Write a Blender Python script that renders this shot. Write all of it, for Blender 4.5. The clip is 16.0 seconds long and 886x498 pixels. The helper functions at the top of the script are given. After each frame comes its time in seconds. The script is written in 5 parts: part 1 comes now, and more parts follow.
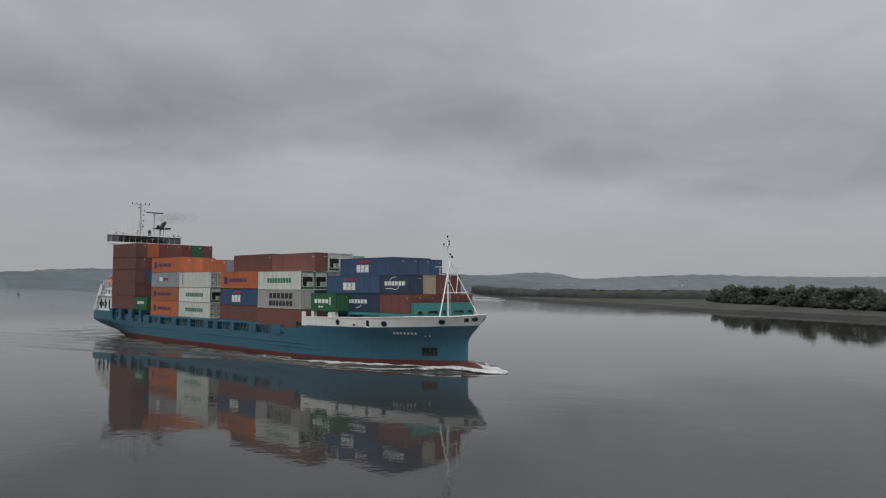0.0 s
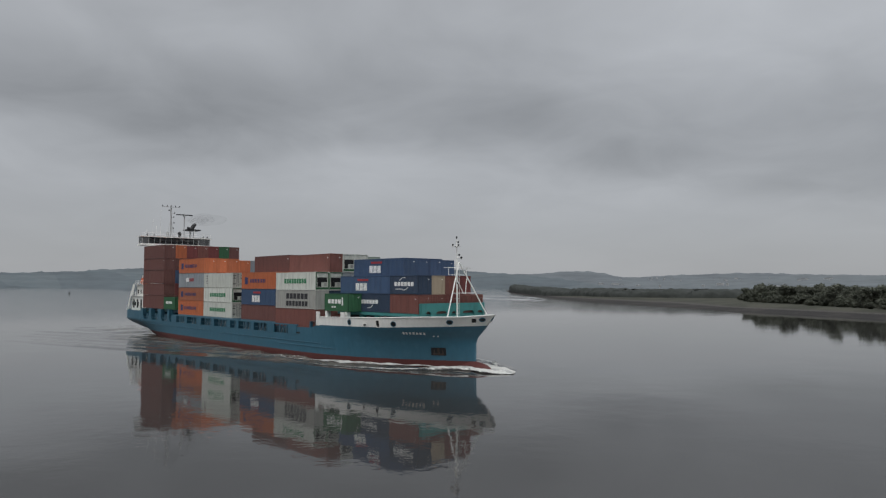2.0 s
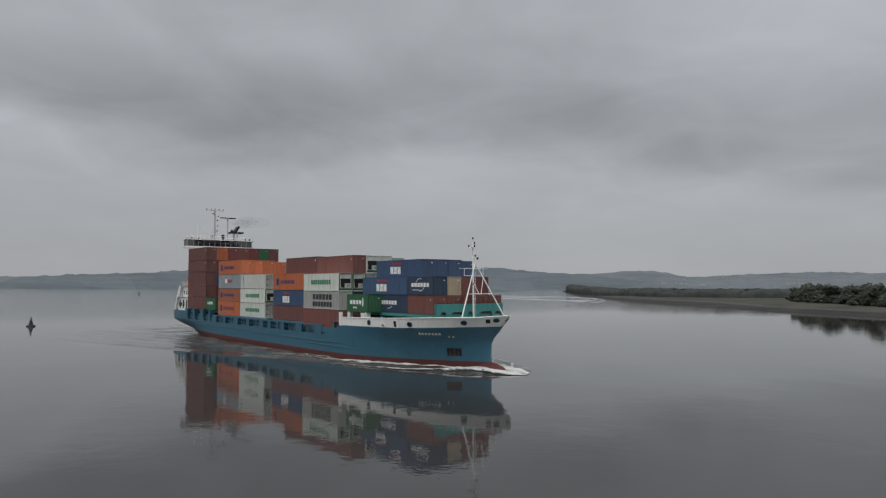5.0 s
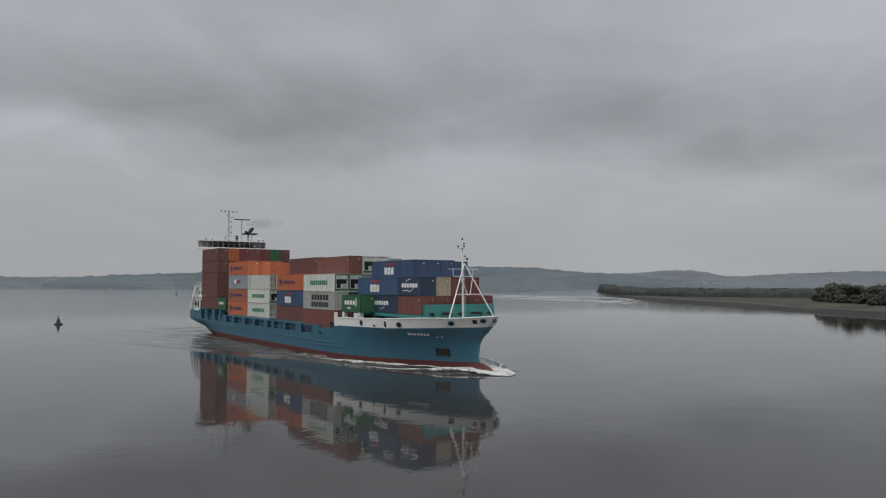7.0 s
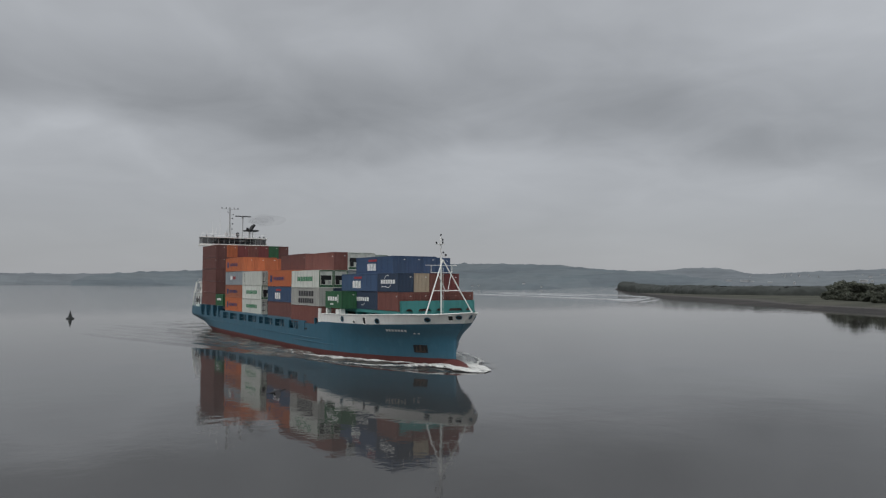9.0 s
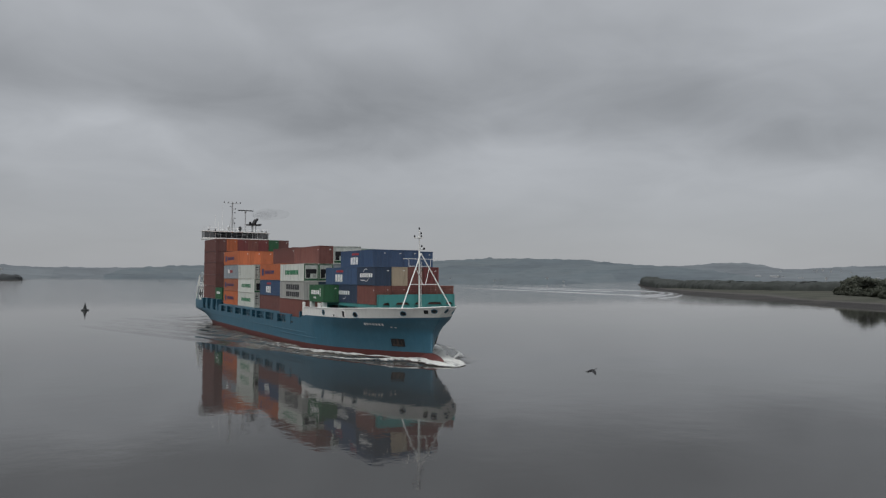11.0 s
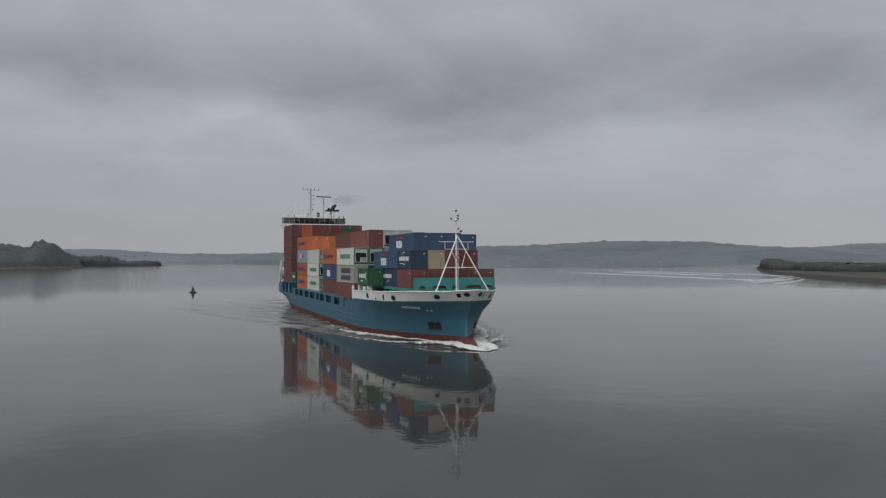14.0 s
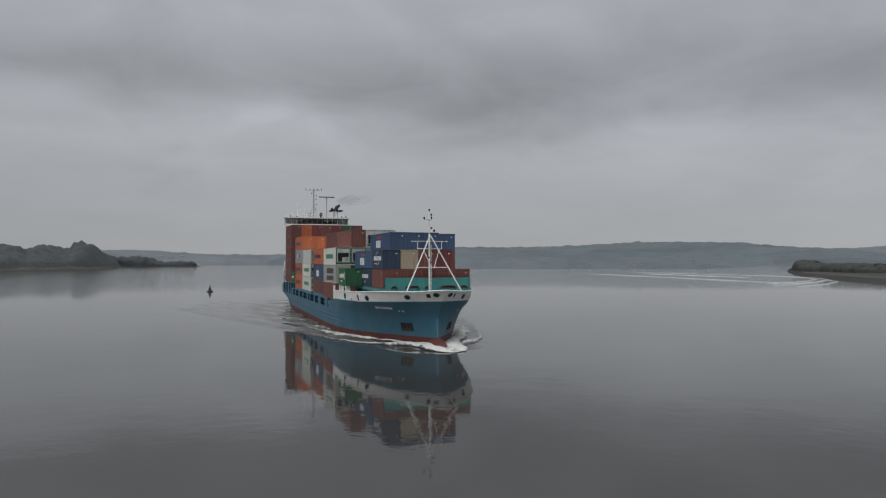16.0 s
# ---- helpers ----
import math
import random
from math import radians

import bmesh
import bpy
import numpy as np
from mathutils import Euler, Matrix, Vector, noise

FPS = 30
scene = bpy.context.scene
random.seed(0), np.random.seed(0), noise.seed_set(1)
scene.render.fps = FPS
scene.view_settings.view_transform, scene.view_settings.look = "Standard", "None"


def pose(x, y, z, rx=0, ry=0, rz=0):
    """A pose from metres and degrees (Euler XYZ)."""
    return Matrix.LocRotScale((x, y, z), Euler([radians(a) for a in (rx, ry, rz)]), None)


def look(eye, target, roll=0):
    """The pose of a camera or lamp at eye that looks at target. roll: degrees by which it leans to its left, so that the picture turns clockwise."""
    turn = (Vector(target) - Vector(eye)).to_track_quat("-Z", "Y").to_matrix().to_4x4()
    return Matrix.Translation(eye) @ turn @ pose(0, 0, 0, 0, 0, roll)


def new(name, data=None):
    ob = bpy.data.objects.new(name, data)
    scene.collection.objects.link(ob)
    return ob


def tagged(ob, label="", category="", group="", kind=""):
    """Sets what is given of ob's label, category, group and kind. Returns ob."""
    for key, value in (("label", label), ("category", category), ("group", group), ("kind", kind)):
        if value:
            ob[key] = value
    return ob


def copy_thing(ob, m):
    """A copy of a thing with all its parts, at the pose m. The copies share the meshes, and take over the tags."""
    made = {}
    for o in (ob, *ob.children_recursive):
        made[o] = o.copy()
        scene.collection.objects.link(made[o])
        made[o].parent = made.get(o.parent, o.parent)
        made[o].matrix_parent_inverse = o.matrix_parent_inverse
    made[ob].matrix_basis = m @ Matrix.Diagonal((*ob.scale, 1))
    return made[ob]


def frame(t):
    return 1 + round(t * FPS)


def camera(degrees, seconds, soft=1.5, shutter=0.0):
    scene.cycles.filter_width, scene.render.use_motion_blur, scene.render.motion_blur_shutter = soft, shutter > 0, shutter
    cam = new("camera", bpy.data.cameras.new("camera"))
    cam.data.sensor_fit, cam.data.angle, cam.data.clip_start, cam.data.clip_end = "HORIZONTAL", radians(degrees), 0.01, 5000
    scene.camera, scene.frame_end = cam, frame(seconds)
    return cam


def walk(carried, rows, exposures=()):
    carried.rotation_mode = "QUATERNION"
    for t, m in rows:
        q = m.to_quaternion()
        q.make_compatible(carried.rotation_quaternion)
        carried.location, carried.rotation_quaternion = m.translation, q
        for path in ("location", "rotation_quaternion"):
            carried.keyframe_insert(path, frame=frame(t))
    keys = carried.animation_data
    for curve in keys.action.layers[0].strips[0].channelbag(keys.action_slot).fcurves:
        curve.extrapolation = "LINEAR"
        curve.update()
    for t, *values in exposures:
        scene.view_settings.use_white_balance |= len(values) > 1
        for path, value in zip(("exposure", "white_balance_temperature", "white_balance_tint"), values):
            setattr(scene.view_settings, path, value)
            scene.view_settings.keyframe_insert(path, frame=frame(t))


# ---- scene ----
cam = camera(63.45, 16.0, soft=1.25)

# camera rows: seconds, x, y, z, pitch + 90, roll, yaw
PATH = [
    (0, 65.03, -71.37, 11.02, 93.03, -0.23, 44.36),
    (0.5, 67.75, -71.00, 11.17, 92.96, -0.18, 45.27),
    (1, 70.42, -70.60, 11.26, 92.92, -0.13, 46.16),
    (1.5, 73.11, -70.22, 11.25, 92.92, -0.11, 46.98),
    (2, 75.66, -69.95, 11.24, 92.94, -0.14, 47.69),
    (2.5, 78.01, -69.81, 11.32, 92.88, -0.03, 48.46),
    (3, 80.36, -69.63, 11.36, 92.86, 0.01, 49.26),
    (3.5, 82.74, -69.32, 11.37, 92.87, 0.07, 50.08),
    (4, 85.20, -68.85, 11.28, 92.93, -0.00, 50.92),
    (6.5, 99.06, -64.71, 11.48, 92.88, 0.06, 54.89),
    (7, 101.66, -63.61, 11.46, 92.92, 0.01, 55.53),
    (7.5, 104.24, -62.53, 11.45, 92.95, -0.05, 56.04),
    (8, 106.75, -61.51, 11.48, 92.82, 0.06, 56.51),
    (8.5, 109.30, -60.51, 11.47, 92.73, 0.03, 56.97),
    (9, 111.94, -59.50, 11.33, 92.70, -0.10, 57.45),
    (11.5, 124.37, -53.50, 11.23, 92.03, -0.11, 60.19),
    (12, 126.71, -52.20, 11.29, 91.72, 0.08, 60.76),
    (12.5, 129.03, -50.88, 11.26, 91.45, 0.20, 61.35),
    (13, 131.39, -49.57, 11.21, 91.19, 0.33, 61.95),
    (13.2, 132.32, -49.00, 11.20, 91.10, 0.33, 62.36),
    (13.3, 132.78, -48.72, 11.19, 91.05, 0.32, 63.02),
    (13.5, 133.70, -48.15, 11.18, 90.98, 0.31, 64.68),
    (13.7, 134.62, -47.54, 11.15, 90.97, 0.25, 66.40),
    (14, 136.00, -46.63, 11.11, 90.97, 0.14, 68.76),
    (14.2, 136.87, -45.96, 11.06, 90.98, 0.07, 70.05),
    (14.5, 138.18, -44.96, 10.98, 90.99, -0.03, 71.13),
    (15, 140.22, -43.19, 10.94, 91.01, 0.03, 71.35),
    (15.5, 142.25, -41.45, 10.94, 91.02, 0.04, 71.33),
    (16, 144.32, -39.73, 10.95, 91.05, 0.08, 71.44),
]
walk(cam, [(t, pose(x, y, z, rx, ry, rz)) for t, x, y, z, rx, ry, rz in PATH])
SPEED = Vector((3.50, -0.67, 0))  # the ship's way over the water, m/s


# ---- world, sun, exposure ----
def nodes_of(tree):
    """A short hand for adding nodes and joining them."""
    def node(kind, **kw):
        n = tree.nodes.new(kind)
        for key, value in kw.items():
            if key in n.inputs:
                n.inputs[key].default_value = value
        return n

    def join(a, b):
        tree.links.new(a, b)

    def math_node(op, a, b=None, c=None):
        n = tree.nodes.new("ShaderNodeMath")
        n.operation = op
        for i, v in enumerate((a, b, c)):
            if v is None:
                continue
            if isinstance(v, (int, float)):
                n.inputs[i].default_value = v
            else:
                tree.links.new(v, n.inputs[i])
        return n.outputs[0]

    def ramp(value, lo, hi, out0, out1, smooth=True):
        n = tree.nodes.new("ShaderNodeMapRange")
        n.interpolation_type = "SMOOTHSTEP" if smooth else "LINEAR"
        tree.links.new(value, n.inputs["Value"])
        for key, v in (("From Min", lo), ("From Max", hi), ("To Min", out0), ("To Max", out1)):
            if isinstance(v, (int, float)):
                n.inputs[key].default_value = v
            else:
                tree.links.new(v, n.inputs[key])
        return n.outputs["Result"]

    def noise_node(vec, scale, detail=4.0, rough=0.55, dist=0.0):
        n = tree.nodes.new("ShaderNodeTexNoise")
        n.inputs["Scale"].default_value, n.inputs["Detail"].default_value = scale, detail
        n.inputs["Roughness"].default_value, n.inputs["Distortion"].default_value = rough, dist
        if vec is not None:
            tree.links.new(vec, n.inputs["Vector"])
        return n.outputs["Fac"]

    def mix(fac, a, b):
        n = tree.nodes.new("ShaderNodeMix")
        n.data_type = "RGBA"
        for sock, v in ((n.inputs[0], fac), (n.inputs[6], a), (n.inputs[7], b)):
            if isinstance(v, (int, float)):
                sock.default_value = v
            elif isinstance(v, tuple):
                sock.default_value = (*v, 1)
            else:
                tree.links.new(v, sock)
        return n.outputs[2]
    return node, join, math_node, ramp, noise_node, mix


SUN_AZ, SUN_EL = 300.0, 52.0  # soft light from high behind the camera
world = bpy.data.worlds.new("overcast_sky")
scene.world = world
world.use_nodes = True
wt = world.node_tree
wt.nodes.clear()
node, join, mth, ramp, noi, mix = nodes_of(wt)
coord = node("ShaderNodeTexCoord").outputs["Generated"]
sep = node("ShaderNodeSeparateXYZ")
join(coord, sep.inputs[0])
sx, sy, sz = sep.outputs
az = mth("DEGREES", mth("ARCTAN2", sy, mth("MULTIPLY", sx, -1.0)))  # 0 towards -x, grows towards +y
el = mth("DEGREES", mth("ARCSINE", sz))
# the cloud deck, seen in perspective from below
inv = mth("DIVIDE", 1.0, mth("ADD", mth("MAXIMUM", sz, 0.0), 0.22))
plane = node("ShaderNodeCombineXYZ")
join(mth("MULTIPLY", sx, inv), plane.inputs[0])
join(mth("MULTIPLY", sy, inv), plane.inputs[1])
big = noi(plane.outputs[0], 1.05, 2.0, 0.45, 0.2)
fine = noi(plane.outputs[0], 2.6, 4.0, 0.5, 0.4)
# the lower edge of the dark cloud bank sinks towards the right bank
wob = mth("ADD", mth("MULTIPLY", mth("SUBTRACT", big, 0.5), 5.0), mth("MULTIPLY", mth("SUBTRACT", fine, 0.5), 1.0))
edge = mth("ADD", wob, mth("SUBTRACT", 10.6, ramp(az, 46.0, 70.0, 0.0, 4.4)))
rel = mth("SUBTRACT", el, edge)
bank = mth("MULTIPLY", ramp(rel, -1.6, 2.6, 0.0, 1.0), ramp(rel, 3.0, 8.0, 1.0, 0.25))
bank = mth("MULTIPLY", bank, ramp(az, 44.0, 66.0, 1.0, 0.45))
gap = mth("MULTIPLY", ramp(rel, -6.0, -1.5, 0.0, 1.0), ramp(rel, -1.2, 1.0, 1.0, 0.0))
right = ramp(az, 30.0, 72.0, 0.0, 1.0)
value = mth("ADD", mth("ADD", 0.372, mth("MULTIPLY", ramp(az, -2.0, 12.0, 0.03, 0.0), ramp(el, 7.0, 13.0, 0.0, 1.0))), mth("MULTIPLY", right, 0.05))
value = mth("ADD", value, mth("MULTIPLY", gap, 0.035))
value = mth("SUBTRACT", value, mth("MULTIPLY", bank, 0.088))
value = mth("ADD", value, mth("MULTIPLY", mth("SUBTRACT", big, 0.5), mth("MULTIPLY", ramp(el, 2.0, 12.0, 0.2, 1.0), 0.17)))
value = mth("ADD", value, mth("MULTIPLY", mth("SUBTRACT", fine, 0.5), mth("MULTIPLY", ramp(el, 2.0, 12.0, 0.15, 1.0), 0.19)))
value = mth("ADD", value, ramp(el, 13.0, 21.0, 0.0, 0.03))
value = mth("ADD", value, mth("MULTIPLY", ramp(az, 36.0, 58.0, 0.0, 0.045), ramp(el, 12.0, 19.0, 0.0, 1.0)))
value = mth("SUBTRACT", value, mth("MULTIPLY", ramp(az, -14.0, 5.0, 0.02, 0.0), ramp(el, 7.0, 12.0, 1.0, 0.0)))
value = mth("SUBTRACT", value, mth("MULTIPLY", ramp(az, 46.0, 68.0, 0.0, 0.07), ramp(el, 9.0, 18.0, 1.0, 0.0)))
value = mth("SUBTRACT", value, mth("MULTIPLY", ramp(az, 40.0, 55.0, 0.016, 0.0), ramp(el, 2.0, 6.5, 1.0, 0.0)))
value = mth("MULTIPLY", value, ramp(el, 24.0, 75.0, 1.0, 2.7))
tone = mix(ramp(el, 0.0, 14.0, 0.0, 1.0), (0.962, 0.988, 1.038), (0.953, 0.99, 1.045))
grey = node("ShaderNodeVectorMath")
grey.operation = "SCALE"
join(tone, grey.inputs[0])
join(value, grey.inputs["Scale"])
sky = node("ShaderNodeTexSky")
sky.sky_type, sky.sun_disc = "NISHITA", False
sky.sun_elevation, sky.sun_rotation = radians(SUN_EL), radians(90 - SUN_AZ)
dim = node("ShaderNodeVectorMath")
dim.operation = "SCALE"
join(sky.outputs[0], dim.inputs[0])
dim.inputs["Scale"].default_value = 0.10
back = node("ShaderNodeBackground")
join(mix(0.95, dim.outputs[0], grey.outputs[0]), back.inputs["Color"])
join(back.outputs[0], node("ShaderNodeOutputWorld").inputs[0])

sun = new("sun", bpy.data.lights.new("sun", "SUN"))
sun.data.energy, sun.data.angle, sun.data.color = 1.15, radians(40), (1.0, 0.98, 0.95)
d = Vector((math.cos(radians(SUN_AZ)) * math.cos(radians(SUN_EL)), math.sin(radians(SUN_AZ)) * math.cos(radians(SUN_EL)), math.sin(radians(SUN_EL))))
sun.matrix_world = look(d * 100, (0, 0, 0))
scene.view_settings.exposure = 0.05


# ---- materials ----
def material(name):
    m = bpy.data.materials.new(name)
    m.use_nodes = True
    m.node_tree.nodes.clear()
    return m, m.node_tree


def finish(m, tree, colour, rough=0.5, metal=0.0, bump=None, strength=0.3, dist=0.02, ior=1.45, spec=0.5, alpha=None, emit=None):
    node, join = nodes_of(tree)[:2]
    b = node("ShaderNodeBsdfPrincipled")
    for key, v in (("Base Color", colour), ("Roughness", rough), ("Metallic", metal), ("Alpha", alpha), ("Specular IOR Level", spec)):
        if v is None:
            continue
        if isinstance(v, tuple):
            b.inputs[key].default_value = (*v, 1)
        elif isinstance(v, (int, float)):
            b.inputs[key].default_value = v
        else:
            join(v, b.inputs[key])
    b.inputs["IOR"].default_value = ior
    if bump is not None:
        n = node("ShaderNodeBump")
        n.inputs["Strength"].default_value, n.inputs["Distance"].default_value = strength, dist
        join(bump, n.inputs["Height"])
        join(n.outputs[0], b.inputs["Normal"])
    if emit is not None:
        join(emit, b.inputs["Emission Color"])
        b.inputs["Emission Strength"].default_value = 1.0
    join(b.outputs[0], node("ShaderNodeOutputMaterial").inputs[0])
    return m


def paint(name, rgb, rough=0.55, wear=0.5, rust=(0.10, 0.04, 0.02), spread=0.12, metal=0.0, runs=0.75):
    """Weathered paint: each object a little lighter or darker, run-down dirt streaks, rust specks."""
    m, tree = material(name)
    node, join, mth, ramp, noi, mix = nodes_of(tree)
    obj = node("ShaderNodeTexCoord").outputs["Object"]
    info = node("ShaderNodeObjectInfo").outputs["Random"]
    shift = node("ShaderNodeVectorMath")
    shift.operation = "ADD"
    join(obj, shift.inputs[0])
    off = node("ShaderNodeCombineXYZ")
    join(mth("MULTIPLY", info, 37.0), off.inputs[0])
    join(off.outputs[0], shift.inputs[1])
    streak_map = node("ShaderNodeMapping")
    streak_map.inputs["Scale"].default_value = (2.2, 2.2, 0.22)
    join(shift.outputs[0], streak_map.inputs[0])
    streak = noi(streak_map.outputs[0], 1.0, 5.0, 0.6)
    patch = noi(shift.outputs[0], 0.55, 4.0, 0.6)
    grain = noi(shift.outputs[0], 9.0, 3.0, 0.6)
    dark = tuple(c * 0.62 + 0.006 for c in rgb)
    pale = tuple(min(1, c * 1.12 + 0.02) for c in rgb)
    col = mix(ramp(streak, 0.42, 0.72, 0.0, runs), rgb, dark)
    col = mix(ramp(patch, 0.5, 0.75, 0.0, 0.55), col, pale)
    spots = mth("MULTIPLY", ramp(grain, 0.62, 0.72, 0.0, 1.0), ramp(patch, 0.46, 0.6, 0.0, wear))
    col = mix(spots, col, rust)
    hue = node("ShaderNodeHueSaturation")
    join(mth("ADD", 1.0 - spread, mth("MULTIPLY", info, 2 * spread)), hue.inputs["Value"])
    join(col, hue.inputs["Color"])
    return finish(m, tree, hue.outputs[0], mth("ADD", rough - 0.1, mth("MULTIPLY", patch, 0.25)), metal, grain, 0.15, 0.01)


def plain(name, rgb, rough=0.6, metal=0.0, scale=3.0, vary=0.25, bump=0.2):
    m, tree = material(name)
    node, join, mth, ramp, noi, mix = nodes_of(tree)
    obj = node("ShaderNodeTexCoord").outputs["Object"]
    a, b = noi(obj, scale, 5.0, 0.6), noi(obj, scale * 7, 3.0, 0.6)
    lo, hi = tuple(c * (1 - vary) for c in rgb), tuple(min(1, c * (1 + vary)) for c in rgb)
    col = mix(ramp(mth("ADD", mth("MULTIPLY", a, 0.7), mth("MULTIPLY", b, 0.3)), 0.35, 0.65, 0.0, 1.0), lo, hi)
    return finish(m, tree, col, rough, metal, b, bump, 0.01)


def water_material(name, ripple, rough, body, churn=None):
    """Still estuary water: long low swells and fine ripples on a clear mirror."""
    m, tree = material(name)
    node, join, mth, ramp, noi, mix = nodes_of(tree)
    pos = node("ShaderNodeNewGeometry").outputs["Position"]
    fine_map = node("ShaderNodeMapping")
    fine_map.inputs["Scale"].default_value = (1.0, 1.0, 1.0)
    join(pos, fine_map.inputs[0])
    w1 = noi(fine_map.outputs[0], 0.55, 3.0, 0.55)
    w2 = noi(fine_map.outputs[0], 0.09, 2.0, 0.5)
    calm = ramp(noi(pos, 0.012, 3.0, 0.55), 0.40, 0.62, 0.25, 1.0)
    east = node("ShaderNodeSeparateXYZ")
    join(pos, east.inputs[0])
    # a light breeze ruffles the far water
    lane = mth("ADD", east.outputs[0], mth("MULTIPLY", mth("SUBTRACT", noi(pos, 0.006, 2.0, 0.5), 0.5), 150.0))
    breeze = ramp(lane, -300.0, -70.0, 6.0, 0.0)
    calm = mth("ADD", calm, breeze)
    height = mth("ADD", mth("MULTIPLY", mth("MULTIPLY", w1, calm), 0.55), mth("MULTIPLY", w2, 1.6))
    w3 = noi(fine_map.outputs[0], 1.9, 2.0, 0.5)
    height = mth("ADD", height, mth("MULTIPLY", mth("MULTIPLY", w3, calm), 0.16))
    silt = noi(pos, 0.02, 4.0, 0.6)
    col = mix(silt, tuple(c * 0.8 for c in body), tuple(c * 1.2 for c in body))
    if churn:
        ruffle = node("ShaderNodeAttribute")
        ruffle.attribute_name = "ruffle"
        broken = mth("MULTIPLY", ruffle.outputs["Fac"], ramp(noi(pos, 0.25, 4.0, 0.6), 0.35, 0.6, 0.35, 1.0))
        height = mth("MULTIPLY", height, mth("ADD", 1.0, mth("MULTIPLY", broken, 3.5)))
        col = mix(broken, col, churn)
    return finish(m, tree, col, rough, 0.0, height, 1.0, ripple, 1.33, 0.5)


def foam_material():
    m, tree = material("sea_foam")
    node, join, mth, ramp, noi, mix = nodes_of(tree)
    obj = node("ShaderNodeTexCoord").outputs["Object"]
    uv = node("ShaderNodeAttribute")
    uv.attribute_name = "foam_cover"
    smear = node("ShaderNodeMapping")
    smear.inputs["Scale"].default_value = (0.45, 1.0, 1.0)
    join(obj, smear.inputs[0])
    a = noi(smear.outputs[0], 0.9, 6.0, 0.7, 0.6)
    b = noi(smear.outputs[0], 4.0, 4.0, 0.65)
    n = mth("ADD", mth("MULTIPLY", a, 0.65), mth("MULTIPLY", b, 0.35))
    cover = ramp(mth("ADD", mth("MULTIPLY", mth("SUBTRACT", n, 0.5), 2.2), uv.outputs["Fac"]), 0.32, 0.98, 0.0, 1.0)
    col = mix(b, (0.48, 0.48, 0.45), (0.72, 0.72, 0.69))
    return finish(m, tree, col, 0.8, 0.0, n, 0.6, 0.12, alpha=cover)


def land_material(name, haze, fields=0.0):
    """Shore and hill: mud by the water, then rough grass and scrub by height; far hills get painted haze as emission.
    """
    m, tree = material(name)
    node, join, mth, ramp, noi, mix = nodes_of(tree)
    pos = node("ShaderNodeNewGeometry").outputs["Position"]
    sep = node("ShaderNodeSeparateXYZ")
    join(pos, sep.inputs[0])
    slope = pos
    if fields:
        lie = node("ShaderNodeCombineXYZ")
        join(mth("MULTIPLY", mth("ARCTAN2", mth("ADD", sep.outputs[1], 55.0), mth("SUBTRACT", 105.0, sep.outputs[0])), 4000.0), lie.inputs[0])
        join(mth("MULTIPLY", sep.outputs[2], 2.6), lie.inputs[1])
        slope = lie.outputs[0]
    level = slope
    if fields:
        strips = node("ShaderNodeMapping")
        strips.inputs["Scale"].default_value = (0.30, 1.0, 1.0)
        join(slope, strips.inputs[0])
        level = strips.outputs[0]
    a = noi(level, 0.05 if not fields else 0.036, 4.0, 0.6)
    b = noi(level, 0.9 if not fields else 0.014, 5.0, 0.62)
    mud = mix(b, (0.032, 0.031, 0.031), (0.050, 0.047, 0.045))
    mud = mix(ramp(a, 0.46, 0.62, 0.0, 0.6), mud, (0.068, 0.062, 0.057))
    stone = mix(b, (0.068, 0.064, 0.060), (0.112, 0.106, 0.099))
    grass = mix(ramp(a, 0.4, 0.6, 0.0, 1.0), (0.058, 0.060, 0.048), (0.080, 0.079, 0.064))
    if fields:
        v = node("ShaderNodeTexVoronoi")
        v.inputs["Scale"].default_value = fields
        join(level, v.inputs["Vector"])
        tint = node("ShaderNodeSeparateColor")
        join(v.outputs["Color"], tint.inputs[0])
        grass = mix(ramp(tint.outputs[0], 0.35, 0.7, 0.0, 1.0), (0.017, 0.019, 0.018), (0.036, 0.040, 0.037))
        grass = mix(ramp(b, 0.5, 0.62, 0.0, 1.0), grass, (0.012, 0.016, 0.012))
        col = grass
    else:
        z = mth("ADD", sep.outputs[2], mth("MULTIPLY", mth("SUBTRACT", b, 0.5), 0.9))
        col = mix(ramp(z, 1.1, 1.35, 0.0, 1.0), mud, stone)
        col = mix(ramp(z, 1.45, 1.75, 0.0, 1.0), col, grass)
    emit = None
    # air haze painted as blue-grey emission, mottled by the field pattern
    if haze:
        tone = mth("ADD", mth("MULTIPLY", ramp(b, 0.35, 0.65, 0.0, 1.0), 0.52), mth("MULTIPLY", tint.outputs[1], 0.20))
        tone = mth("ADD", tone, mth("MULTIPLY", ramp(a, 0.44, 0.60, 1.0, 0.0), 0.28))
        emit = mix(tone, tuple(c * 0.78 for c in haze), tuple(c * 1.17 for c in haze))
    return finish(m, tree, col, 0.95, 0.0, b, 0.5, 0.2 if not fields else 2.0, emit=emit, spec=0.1)


